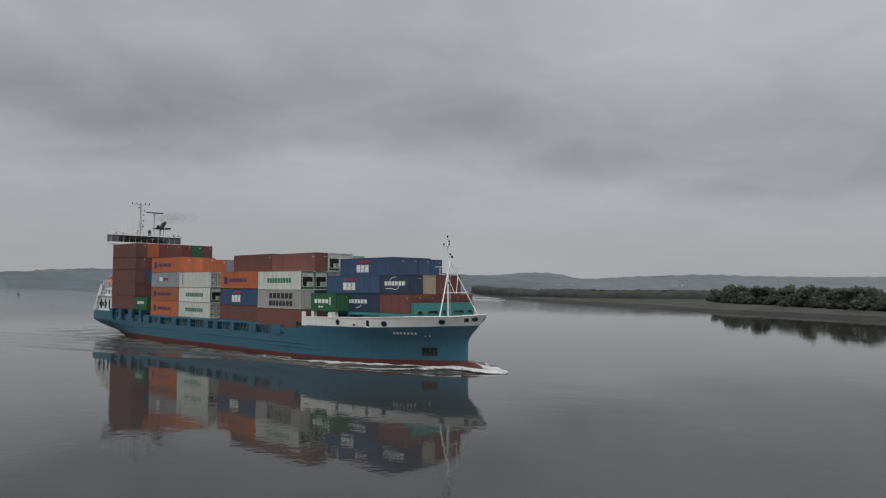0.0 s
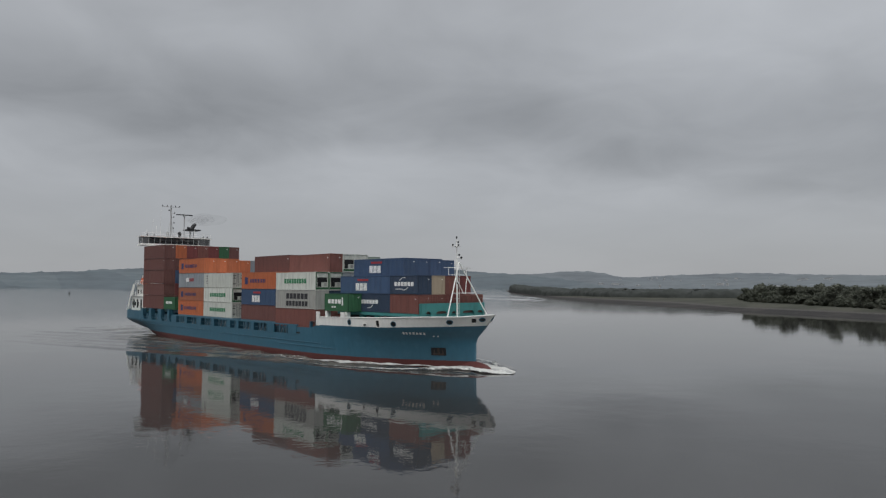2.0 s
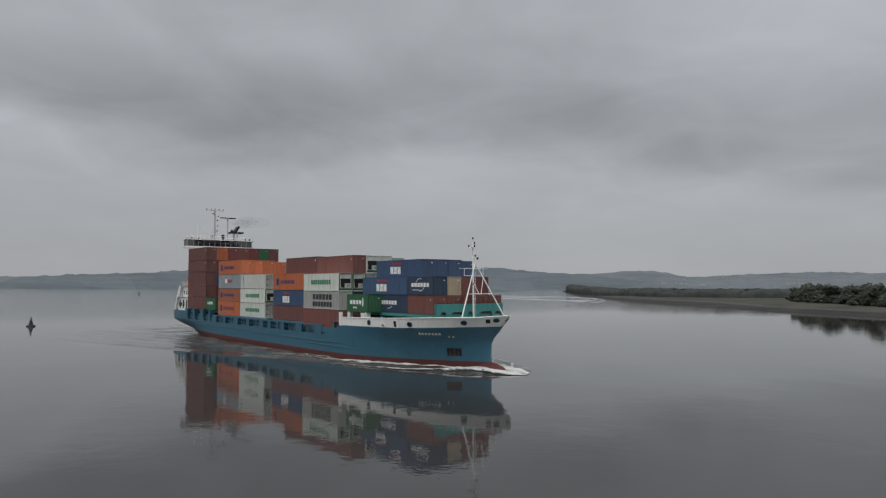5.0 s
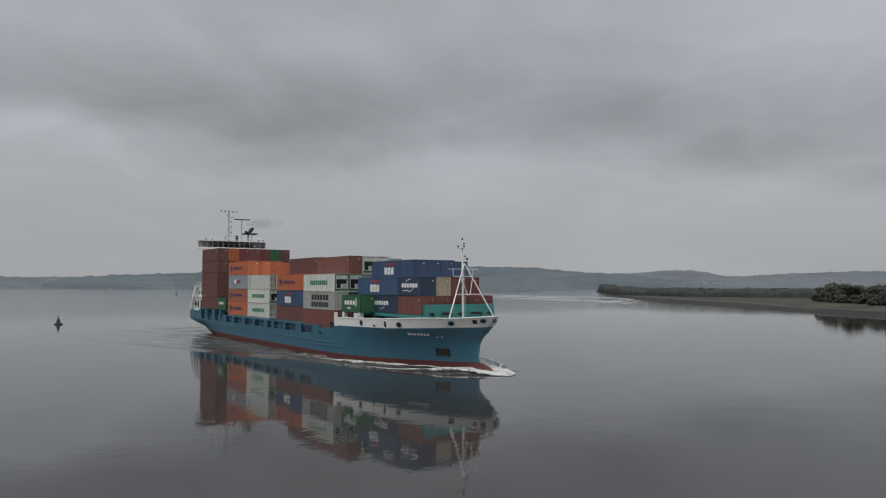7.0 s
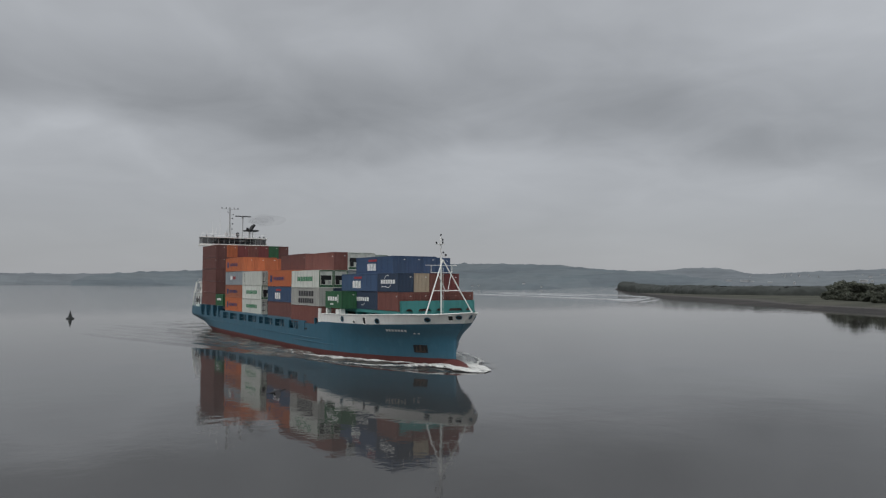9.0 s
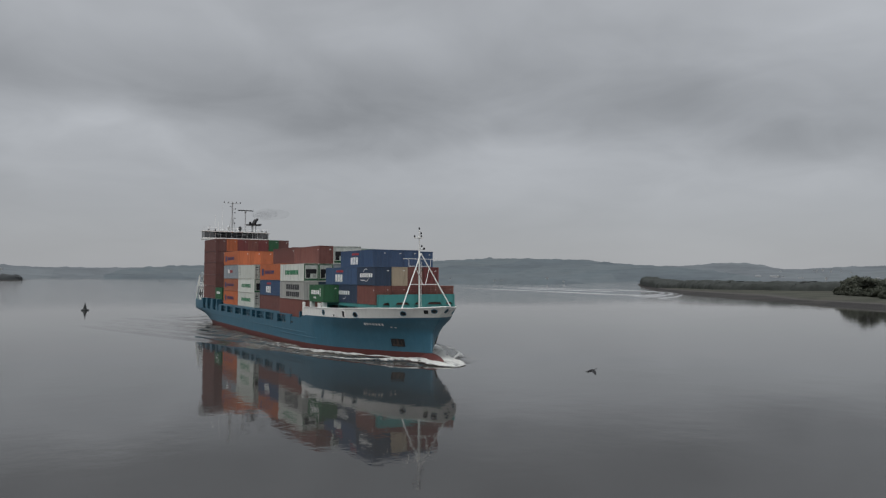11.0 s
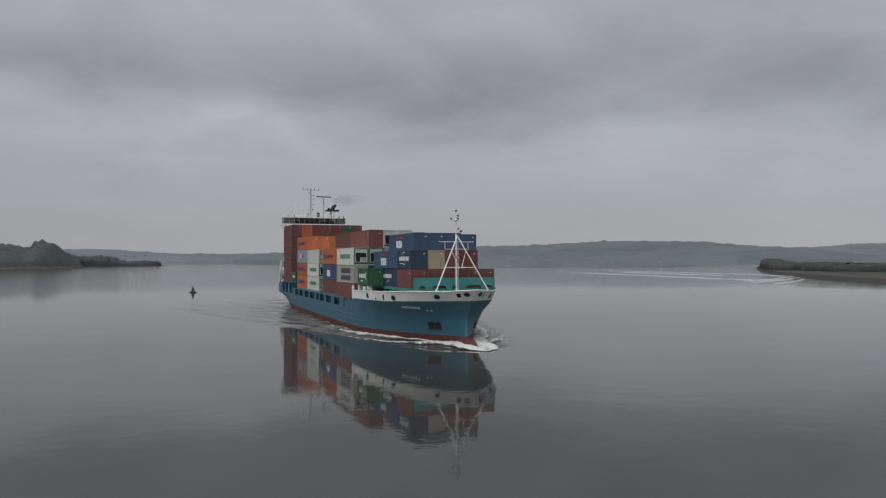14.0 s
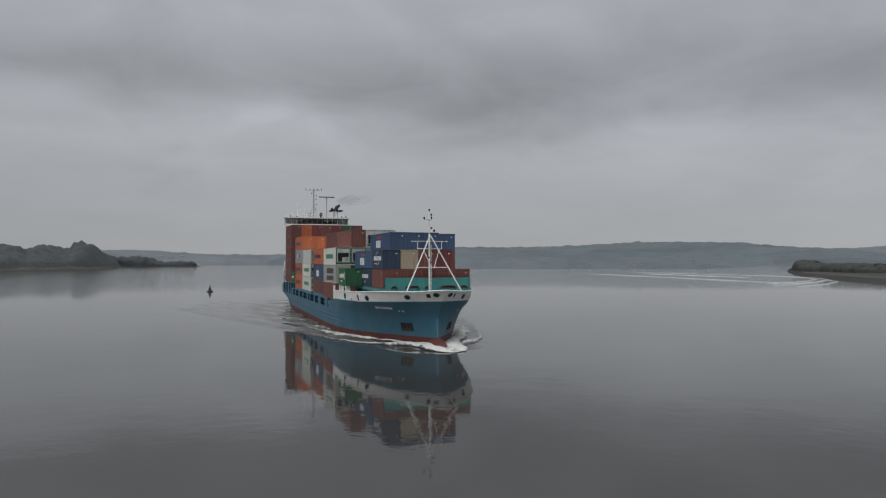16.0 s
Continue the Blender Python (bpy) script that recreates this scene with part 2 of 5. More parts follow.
def foliage_material(name, lo, hi, thin=False):
    m, tree = material(name)
    node, join, mth, ramp, noi, mix = nodes_of(tree)
    pos = node("ShaderNodeNewGeometry")
    a = noi(pos.outputs["Position"], 0.35, 4.0, 0.65)
    n = mth("ADD", mth("MULTIPLY", a, 0.6), mth("MULTIPLY", pos.outputs["Random Per Island"], 0.4))
    info = node("ShaderNodeObjectInfo").outputs["Random"]
    col = mix(ramp(n, 0.3, 0.7, 0.0, 1.0), lo, hi)
    hue = node("ShaderNodeHueSaturation")
    join(mth("ADD", 0.8, mth("MULTIPLY", info, 0.4)), hue.inputs["Value"])
    join(col, hue.inputs["Color"])
    finish(m, tree, hue.outputs[0], 0.85, 0.0, a, 0.5, 0.1, spec=0.15)
    if not thin:
        return m
    # thin leaves let light through
    out, leaf = tree.nodes["Material Output"], tree.nodes["Principled BSDF"]
    through_leaf, both = node("ShaderNodeBsdfTranslucent"), node("ShaderNodeMixShader", Fac=0.5)
    join(hue.outputs[0], through_leaf.inputs["Color"])
    join(leaf.outputs[0], both.inputs[1])
    join(through_leaf.outputs[0], both.inputs[2])
    join(both.outputs[0], out.inputs["Surface"])
    return m


COLOURS = {
    "brown": (0.152, 0.067, 0.059), "dred": (0.185, 0.052, 0.050), "red": (0.205, 0.080, 0.066),
    "orange": (0.51, 0.150, 0.064), "brick": (0.34, 0.125, 0.070), "white": (0.60, 0.62, 0.565),
    "blue": (0.052, 0.094, 0.178), "navy": (0.034, 0.055, 0.095), "green": (0.035, 0.125, 0.058),
    "grey": (0.40, 0.40, 0.37), "steel": (0.27, 0.30, 0.32), "tan": (0.42, 0.34, 0.25), "palegreen": (0.40, 0.47, 0.40),
}
WORDS = {
    "brown": "dark brown", "dred": "dark red", "red": "red-brown", "orange": "bright orange", "brick": "faded orange", "white": "white",
    "blue": "blue", "navy": "dark navy blue", "green": "dark green", "grey": "weathered light grey", "steel": "blue-grey",
    "tan": "tan beige", "palegreen": "pale green-grey",
}
BOX = {k: paint("box_paint_" + k, v) for k, v in COLOURS.items()}
HULL = paint("hull_blue_paint", (0.038, 0.127, 0.186), 0.45, 0.2, (0.05, 0.06, 0.06), 0.0, runs=0.28)
HULL_GREY = paint("hull_faded_paint", (0.10, 0.21, 0.28), 0.5, 0.5, (0.09, 0.05, 0.03), 0.03)
BOOT = paint("antifouling_red", (0.112, 0.032, 0.028), 0.6, 0.6, (0.06, 0.04, 0.03), 0.0, runs=0.5)
SHIP_WHITE = paint("ship_white_paint", (0.82, 0.815, 0.78), 0.45, 0.45, (0.24, 0.13, 0.07), 0.03, runs=0.25)
MAST_GREY = paint("mast_grey_paint", (0.42, 0.43, 0.43), 0.5, 0.4)
TEAL = paint("deck_teal_paint", (0.060, 0.245, 0.235), 0.5, 0.45, (0.14, 0.08, 0.05), 0.05)
DARK = plain("dark_steel", (0.022, 0.023, 0.025), 0.6)
# shade below the containers, put into a near-black base colour
SHADE = plain("recess_shade", (0.035, 0.04, 0.045), 0.8)
BLACK = plain("black_paint", (0.012, 0.012, 0.013), 0.5)
GLASS = plain("window_glass", (0.012, 0.014, 0.016), 0.08, 0.0, 1.0, 0.2, 0.0)
BRIDGE_GLASS = plain("bridge_glass", (0.012, 0.014, 0.016), 0.05, 0.0, 1.0, 0.2, 0.0)
BRIDGE_GLASS.node_tree.nodes["Principled BSDF"].inputs["Alpha"].default_value = 0.66
INK_WHITE = plain("marking_white", (0.75, 0.75, 0.73), 0.6)
INK_GREEN = plain("marking_green", (0.03, 0.20, 0.09), 0.6)
INK_BLUE = plain("marking_blue", (0.03, 0.045, 0.14), 0.6)
INK_RED = plain("marking_red", (0.35, 0.04, 0.05), 0.6)
INK_DARK = plain("marking_dark", (0.035, 0.035, 0.04), 0.6)
ANCHOR = paint("rusty_anchor_steel", (0.050, 0.036, 0.030), 0.7, 0.8, (0.11, 0.05, 0.03))
LIFE_ORANGE = paint("lifeboat_orange", (0.62, 0.14, 0.05), 0.4, 0.2, (0.3, 0.1, 0.05), 0.0)
ROPE = plain("worn_steel", (0.2, 0.2, 0.2), 0.5, 0.6)
WATER = water_material("river_water", 0.022, 0.03, (0.037, 0.036, 0.034))
WAKE = water_material("wake_water", 0.11, 0.10, (0.050, 0.047, 0.043), (0.125, 0.115, 0.098))
FOAM = foam_material()
SHORE = land_material("shore_ground", None)
# the first colour of each hill is its painted haze
HILL_NEAR = land_material("hill_haze_glow", (0.090, 0.109, 0.126), 0.011)
HILL_FAR = land_material("far_hill_haze_glow", (0.126, 0.142, 0.160), 0.006)
LEAF = foliage_material("bank_foliage", (0.100, 0.107, 0.086), (0.120, 0.126, 0.100))
LEAF_THIN = foliage_material("bank_leaves", (0.108, 0.116, 0.092), (0.130, 0.138, 0.108), True)
LEAF_FAR = foliage_material("far_wood_foliage", (0.034, 0.038, 0.035), (0.048, 0.052, 0.048))
# leaf colour greyed towards blue, with distance mist painted in
LEAF_DARK = foliage_material("point_foliage", (0.046, 0.051, 0.053), (0.092, 0.098, 0.100))
BARK = plain("bark", (0.07, 0.055, 0.04), 0.9)
BUOY_GREEN = paint("buoy_green", (0.020, 0.024, 0.023), 0.5, 0.6)
FEATHER = plain("black_feathers", (0.018, 0.018, 0.020), 0.8, 0.0, 20.0)
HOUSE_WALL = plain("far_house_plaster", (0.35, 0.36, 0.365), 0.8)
SHED_ROOF = plain("pale_sheet_roof", (0.27, 0.28, 0.29), 0.6)
HOUSE_ROOF = plain("far_house_slate", (0.10, 0.10, 0.11), 0.8)


# ---- mesh helpers ----
def mesh_from(bm, name, *mats, smooth=False):
    me = bpy.data.meshes.new(name)
    bmesh.ops.recalc_face_normals(bm, faces=bm.faces[:])
    if smooth:
        for f in bm.faces:
            f.smooth = True
    bm.to_mesh(me)
    bm.free()
    for m in mats:
        me.materials.append(m)
    return me


def part(name, bm, mat, parent, label="", smooth=False):
    ob = new(name, mesh_from(bm, name, *(mat if isinstance(mat, (list, tuple)) else (mat,)), smooth=smooth))
    ob.parent = parent
    if label:
        tagged(ob, label)
    return ob


def shared(name, me, parent, label=""):
    ob = new(name, me)
    ob.parent = parent
    if label:
        tagged(ob, label)
    return ob


def box(bm, x0, x1, y0, y1, z0, z1, mat=0):
    v = [bm.verts.new((x, y, z)) for x in (x0, x1) for y in (y0, y1) for z in (z0, z1)]
    for i in ((0, 1, 3, 2), (4, 6, 7, 5), (0, 4, 5, 1), (2, 3, 7, 6), (0, 2, 6, 4), (1, 5, 7, 3)):
        bm.faces.new([v[j] for j in i]).material_index = mat
    return v


def bev_box(x0, x1, y0, y1, z0, z1, r=0.03):
    bm = bmesh.new()
    box(bm, x0, x1, y0, y1, z0, z1)
    bmesh.ops.bevel(bm, geom=bm.edges[:], offset=r, segments=2, affect="EDGES")
    return bm


def tube(bm, p, q, r, n=8, r2=None):
    p, q = Vector(p), Vector(q)
    w = (q - p).normalized()
    u = w.cross(Vector((0, 0, 1)) if abs(w.z) < 0.95 else Vector((1, 0, 0))).normalized()
    v = w.cross(u)
    rings = []
    for c, rad in ((p, r), (q, r if r2 is None else r2)):
        rings.append([bm.verts.new(c + (u * math.cos(2 * math.pi * i / n) + v * math.sin(2 * math.pi * i / n)) * rad) for i in range(n)])
    for i in range(n):
        bm.faces.new((rings[0][i], rings[0][(i + 1) % n], rings[1][(i + 1) % n], rings[1][i]))
    bm.faces.new(rings[0][::-1])
    bm.faces.new(rings[1])


def tubes(lines, r, n=6):
    bm = bmesh.new()
    for p, q in lines:
        tube(bm, p, q, r, n)
    return bm


def lathe(profile, n=20, centre=(0, 0)):
    bm = bmesh.new()
    rings = [[bm.verts.new((centre[0] + r * math.cos(2 * math.pi * i / n), centre[1] + r * math.sin(2 * math.pi * i / n), z)) for i in range(n)] for r, z in profile]
    for a, b in zip(rings, rings[1:]):
        for i in range(n):
            bm.faces.new((a[i], a[(i + 1) % n], b[(i + 1) % n], b[i]))
    bm.faces.new(rings[0][::-1])
    bm.faces.new(rings[-1])
    return bm


def empty(name, label, category, group="", at=(0, 0, 0)):
    ob = new(name)
    ob.location = at
    ob.empty_display_size = 0.5
    return tagged(ob, label, category, group)


# ---- the river ----
def river():
    bm = bmesh.new()
    rings, n = [0.0, 60, 150, 350, 800, 1800, 4900], 48
    cols = [[bm.verts.new((40 + r * math.cos(2 * math.pi * i / n), r * math.sin(2 * math.pi * i / n), 0)) for i in range(n)] for r in rings[1:]]
    mid = bm.verts.new((40, 0, 0))
    for i in range(n):
        bm.faces.new((mid, cols[0][i], cols[0][(i + 1) % n]))
        for a, b in zip(cols, cols[1:]):
            bm.faces.new((a[i], b[i], b[(i + 1) % n], a[(i + 1) % n]))
    tagged(new("water", mesh_from(bm, "water", WATER)), "calm grey estuary water with soft ripples", "water", kind="structure")


river()


def strip_land(name, line, profile, mat, label, category, jag, seed, side=1, spread=lambda x: 1.0):
    """A long strip of land along a waterline; the profile gives metres inland and height, and a random wobble."""
    rnd = random.Random(seed)
    pts = []
    for (x0, y0), (x1, y1) in zip(line, line[1:]):
        n = max(2, int(math.hypot(x1 - x0, y1 - y0) / jag))
        pts += [(x0 + (x1 - x0) * i / n, y0 + (y1 - y0) * i / n) for i in range(n)]
    pts.append(line[-1])
    P = np.array(pts)
    T = np.gradient(P, axis=0)
    for _ in range(6):
        T[1:-1] = (T[:-2] + T[1:-1] * 2 + T[2:]) / 4
    T /= np.linalg.norm(T, axis=1)[:, None]
    N = np.stack([-T[:, 1], T[:, 0]], 1) * side
    bm = bmesh.new()
    rows = []
    for i, (p, n) in enumerate(zip(P, N)):
        row = []
        for off, z, wob in profile:
            k = noise.noise((p[0] * 0.03 + seed, p[1] * 0.03, off * 0.05)) + 0.5 * noise.noise((p[0] * 0.15, p[1] * 0.15 + seed, off))
            o = off * (1 + 0.25 * noise.noise((p[0] * 0.012, seed, p[1] * 0.012))) + k * wob * 2
            if off > 0:
                o *= spread(p[0])
            row.append(bm.verts.new((p[0] + n[0] * o, p[1] + n[1] * o, z + k * wob * 0.35)))
        rows.append(row)
    for a, b in zip(rows, rows[1:]):
        for j in range(len(profile) - 1):
            bm.faces.new((a[j], a[j + 1], b[j + 1], b[j]))
    ob = new(name, mesh_from(bm, name, mat, smooth=True))
    tagged(ob, label, category, kind="structure")
    return P, N


BANK_LINE = [(420, 20), (220, 75), (114, 134), (59, 165), (22, 190), (-8, 211), (-34, 228), (-62, 244), (-95, 258), (-142, 283), (-200, 320), (-285, 388),
             (-420, 510), (-560, 645), (-800, 885), (-960, 1055), (-1115, 1222), (-1160, 1290), (-1130, 1420)]
BANK_PROFILE = [(-9, -0.8, 0.1), (0, -0.02, 0.3), (3, 0.4, 0.3), (6, 0.8, 0.3), (9, 1.3, 0.3), (12, 1.8, 0.3), (18, 2.5, 0.3), (45, 3.0, 0.4), (120, 3.6, 0.6), (420, 5.0, 1.0)]
BANK, BANK_N = strip_land("river_bank", BANK_LINE, BANK_PROFILE, SHORE, "low river bank with brown mud foreshore and rough grass", "river bank", 6.0, 3, side=-1,
                          spread=lambda x: float(np.interp(x, [-1000, -420, -330, -285, -175, -90], [1.0, 1.0, 1.3, 2.4, 3.6, 1.0])))

POINT_LINE = [(-560, -640), (-660, -500), (-760, -400), (-850, -325), (-915, -280), (-955, -248), (-985, -222), (-1030, -204), (-1100, -192), (-1200, -186), (-1330, -184), (-1440, -190), (-1480, -206), (-1400, -262), (-1280, -330), (-1150, -430)]
POINT_PROFILE = [(-8, -0.8, 0.1), (0, -0.02, 0.3), (9, 0.9, 0.4), (18, 2.6, 0.5), (30, 5.5, 0.8), (60, 8.0, 1.2), (140, 11.0, 1.5)]
POINT, POINT_N = strip_land("wooded_point", POINT_LINE, POINT_PROFILE, SHORE, "wooded point with a dark stony foreshore", "river bank", 7.0, 5,
                            spread=lambda x: float(np.interp(x, [-1480, -1300, -1150, -1020, -940], [0.25, 0.35, 0.6, 0.85, 1.0])))
SPIT_LINE = [(-1700, -520), (-1780, -330), (-1830, -200), (-1850, -110), (-1862, -52), (-1900, -40), (-1980, -90), (-2100, -300)]
SPIT, SPIT_N = strip_land("far_wooded_point", SPIT_LINE, [(-8, -0.8, 0.1), (0, -0.02, 0.3), (10, 1.5, 0.5), (40, 4, 1), (100, 5, 1)], SHORE, "low far point with dark trees", "river bank", 12.0, 7)


def ridge(name, azes, r_foot, r_top, mat, seed, label, bump, shore=None):
    """A hill with mist in its glow: a slope from its foot at the water to a ridge whose height follows the skyline."""
    bm = bmesh.new()
    rows = []
    a0, a1 = azes[0][0], azes[-1][0]
    steps, levels = int((a1 - a0) / 0.05), 9
    for i in range(steps + 1):
        a = a0 + (a1 - a0) * i / steps
        e = np.interp(a, [q[0] for q in azes], [q[1] for q in azes])
        top = math.tan(radians(e)) * r_top + 11
        row = []
        for j in range(levels + 1):
            k = j / levels
            foot = r_foot if shore is None else float(np.interp(a, [q[0] for q in shore], [q[1] for q in shore]))
            r = r_foot + (r_top - r_foot) * k
            if k < 0.23:
                r = foot + (r - foot) * (k / 0.23)
            z = top * (k ** 0.85) if foot == r_foot or k > 0.2 else 6 + top * (k ** 0.85) * (k / 0.23) ** 1.5
            z += noise.noise((a * 0.35 + seed, k * 3, seed)) * bump * k * (1.15 - k) * 0.9 + noise.noise((a * 2.1, k * 7, seed)) * bump * 0.16 * k
            if j == levels:
                # hedgerow trees and copses stand along the crest
                copse = max(0.0, noise.noise((a * 1.3, seed, 1.0)) + 0.15)
                z += bump * (1.25 * copse * (0.45 + 0.9 * abs(noise.noise((a * 6.0, seed, 2.0)))) + 0.6 * max(0.0, noise.noise((a * 11.0, seed, 4.0))))
            row.append(bm.verts.new((105 + r * math.cos(radians(a)), -55 + r * math.sin(radians(a)), z if j else -1.0)))
        row.append(bm.verts.new((105 + (r_top + 150) * math.cos(radians(a)), -55 + (r_top + 150) * math.sin(radians(a)), top * 0.8)))
        rows.append(row)
    for a, b in zip(rows, rows[1:]):
        for j in range(levels + 1):
            bm.faces.new((a[j], a[j + 1], b[j + 1], b[j]))
    tagged(new(name, mesh_from(bm, name, mat, smooth=True)), label, "hill", kind="structure")


ridge("backdrop_hill_near", [(125.5, 0.0), (127.5, 0.35), (129.3, 0.60), (131.5, 0.82), (133, 0.95), (135, 1.06), (136.5, 1.18), (138.3, 1.42), (140, 1.43), (142.7, 1.50), (146, 1.50), (148, 1.40), (151.5, 1.23), (156, 1.16), (160.7, 1.20), (163.5, 1.08), (164.6, 0.96), (167.5, 0.86), (170, 0.76), (172, 0.64), (174.0, 0.38), (174.9, 0.0)], 3000, 4100, HILL_NEAR, 2.0, "green hillside with fields beyond the river, its mist put in as glow", 12, [(134, 3000), (137, 1500), (140, 1080), (158, 1000), (161, 1050), (166, 3000)])
ridge("backdrop_hill_far", [(40, 0.7), (80, 0.8), (102.6, 0.78), (108, 0.80), (112, 0.88), (114.2, 0.98), (116.5, 0.95), (120, 0.84), (122, 0.74), (123.5, 0.64), (124.5, 0.74), (125.3, 0.98), (126.7, 1.13), (128.3, 1.15), (129.4, 1.05), (131, 0.93), (134, 0.93), (140, 0.9), (160, 0.8), (174, 0.60), (179, 0.60), (181, 0.72), (183, 0.86), (185, 0.94), (186.2, 0.90), (192, 0.8), (215, 0.9)], 4350, 4650, HILL_FAR, 9.0, "pale far hills, their mist put in as glow", 9)
ridge("backdrop_hill_behind", [(215, 0.9), (260, 1.1), (320, 0.9), (380, 0.8), (400, 0.7)], 4350, 4650, HILL_FAR, 12.0, "pale far hills, their mist put in as glow", 9)


# ---- trees ----
def tree_kind(seed, height, wide, mat):
    rnd = random.Random(seed)
    root = empty("tree", "bushy green broadleaf tree on the river bank", "tree", "trees along the bank")
    bm = bmesh.new()
    tube(bm, (0, 0, -0.4), (0.1, 0, height * 0.35), 0.16, 7, 0.11)
    for i in range(5):
        a = i * 1.26 + rnd.random()
        tube(bm, (0.1, 0, height * (0.2 + 0.03 * i)), (math.cos(a) * wide * 0.3, math.sin(a) * wide * 0.3, height * rnd.uniform(0.5, 0.7)), 0.08, 5, 0.03)
    part("trunk", bm, BARK, root)
    lobes = [(Vector((rnd.uniform(-0.33, 0.33) * wide, rnd.uniform(-0.33, 0.33) * wide, height * (0.14 + 0.66 * (i + 0.5) / 15))), rnd.uniform(0.16, 0.27) * wide * (1.1 - 0.4 * i / 15)) for i in range(15)]
    core, leaves = bmesh.new(), []
    for c, r in lobes:
        ball = bmesh.ops.create_icosphere(core, subdivisions=2, radius=r * 0.86)
        for v in ball["verts"]:
            v.co = v.co * (0.9 + 0.45 * noise.noise(v.co * 1.3 + c)) + c
        for _ in range(95):
            q = c + Vector((rnd.gauss(0, 1), rnd.gauss(0, 1), rnd.gauss(0, 0.9))).normalized() * r * rnd.uniform(0.82, 1.18)
            leaves.append((q, rnd.uniform(0.22, 0.5)))
    for q, size in leaves:
        u = Vector((rnd.gauss(0, 1) + q.x * 0.25, rnd.gauss(0, 1) + q.y * 0.25, rnd.gauss(1.3, 0.8))).normalized()
        w = u.orthogonal().normalized()
        x = u.cross(w)
        core.faces.new([core.verts.new(q + (w * i + x * j) * size + u * rnd.uniform(-0.1, 0.1)) for i, j in ((-1, -0.6), (0.2, -0.9), (1, 0.3), (-0.3, 0.9))]).material_index = 1
    part("crown", core, (mat, LEAF_THIN), root, smooth=True)
    return root


KINDS = [tree_kind(11 + i, h, w, LEAF) for i, (h, w) in enumerate(((9.0, 7.5), (10.5, 8.0), (7.5, 7.0), (6.0, 6.5), (11.5, 8.5)))]


WOOD_EDGE = [(150, 134), (70, 170), (30, 201), (0, 228), (-25, 250), (-51, 272), (-75, 296), (-106, 331), (-137, 380), (-112, 404), (-60, 430)]


def along_line(line, step):
    """Points at even steps along a line, with the direction there."""
    out, left = [], 0.0
    for (x0, y0), (x1, y1) in zip(line, line[1:]):
        d = math.hypot(x1 - x0, y1 - y0)
        while left < d:
            k = left / d
            out.append((x0 + (x1 - x0) * k, y0 + (y1 - y0) * k, (x1 - x0) / d, (y1 - y0) / d))
            left += step
        left -= d
    return out


def plant_bank():
    rnd = random.Random(21)
    used, n = set(), 0
    for x, y, dx, dy in along_line(WOOD_EDGE, 6.6):
        for off in (1, 6, 13, 22):
            o = off + rnd.uniform(-2.5, 2.5)
            px, py = x + dy * o + rnd.uniform(-2, 2), y - dx * o + rnd.uniform(-2, 2)
            j = rnd.choice((2, 3, 0)) if off < 5 else rnd.choice((0, 1, 2, 4))
            sc = rnd.uniform(0.78, 1.0) * (0.75 if off < 5 else 1.0)
            m = pose(px, py, 2.7, 0, 0, rnd.uniform(0, 360)) @ Matrix.Diagonal((sc * 1.15, sc * 1.15, sc * rnd.uniform(0.88, 1.06), 1))
            if n >= 280:
                continue
            n += 1
            if j not in used:
                used.add(j)
                KINDS[j].matrix_basis = m
            else:
                copy_thing(KINDS[j], m)


plant_bank()


def canopy(name, rows, mat, label, seed, grain=1.0):
    """Distant woodland: the closed, lumpy top of many crowns, falling to the ground at its edge.
    rows: across the wood at each step, a list of (x, y, ground, height) from the water side inland."""
    rnd = random.Random(seed)
    verts, faces = [], []
    n = len(rows[0])
    for row in rows:
        ex, ey = row[0][0] - row[-1][0], row[0][1] - row[-1][1]
        size = math.hypot(ex, ey) or 1.0
        for j, (x, y, z0, h) in enumerate(row):
            crown = noise.voronoi(Vector((x * 0.13 * grain, y * 0.13 * grain, seed)))[0][0]
            small = noise.voronoi(Vector((x * 0.40 * grain, y * 0.40 * grain, seed + 5)))[0][0]
            dome, puff = min(1.0, max(0.0, 1.2 - 1.35 * crown)), min(1.0, max(0.0, 1.2 - 1.4 * small))
            up = h * (0.64 + 0.32 * dome + 0.08 * puff + 0.22 * noise.noise((x * 0.03, y * 0.03, seed)))
            side = 2.0 * (dome - 0.6) + 0.8 * (puff - 0.6) if 0 < j < 6 and n < 40 else 0.0
            verts.append((x + ex / size * side + rnd.uniform(-0.3, 0.3), y + ey / size * side + rnd.uniform(-0.3, 0.3), z0 + up + rnd.uniform(-0.2, 0.2) if h > 0.05 and (j or n > 40) else z0 - 0.6))
    for i in range(len(rows) - 1):
        for j in range(n - 1):
            if max(rows[i][j][3], rows[i][j + 1][3], rows[i + 1][j][3], rows[i + 1][j + 1][3]) > 0.05:
                faces.append([i * n + j, i * n + j + 1, (i + 1) * n + j + 1, (i + 1) * n + j])
    me = bpy.data.meshes.new(name)
    me.from_pydata(verts, [], faces)
    me.polygons.foreach_set("use_smooth", [True] * len(faces))
    me.materials.append(mat)
    tagged(new(name, me), label, "woodland", kind="stuff")


RISE = ((0, 0.0), (0.3, 0.34), (0.8, 0.55), (1.6, 0.72), (2.8, 0.84), (4.5, 0.93), (6.5, 1.0), (9, 1.03), (12, 1.0), (15.5, 1.04), (19, 1.0), (24, 1.04), (30, 1.0))


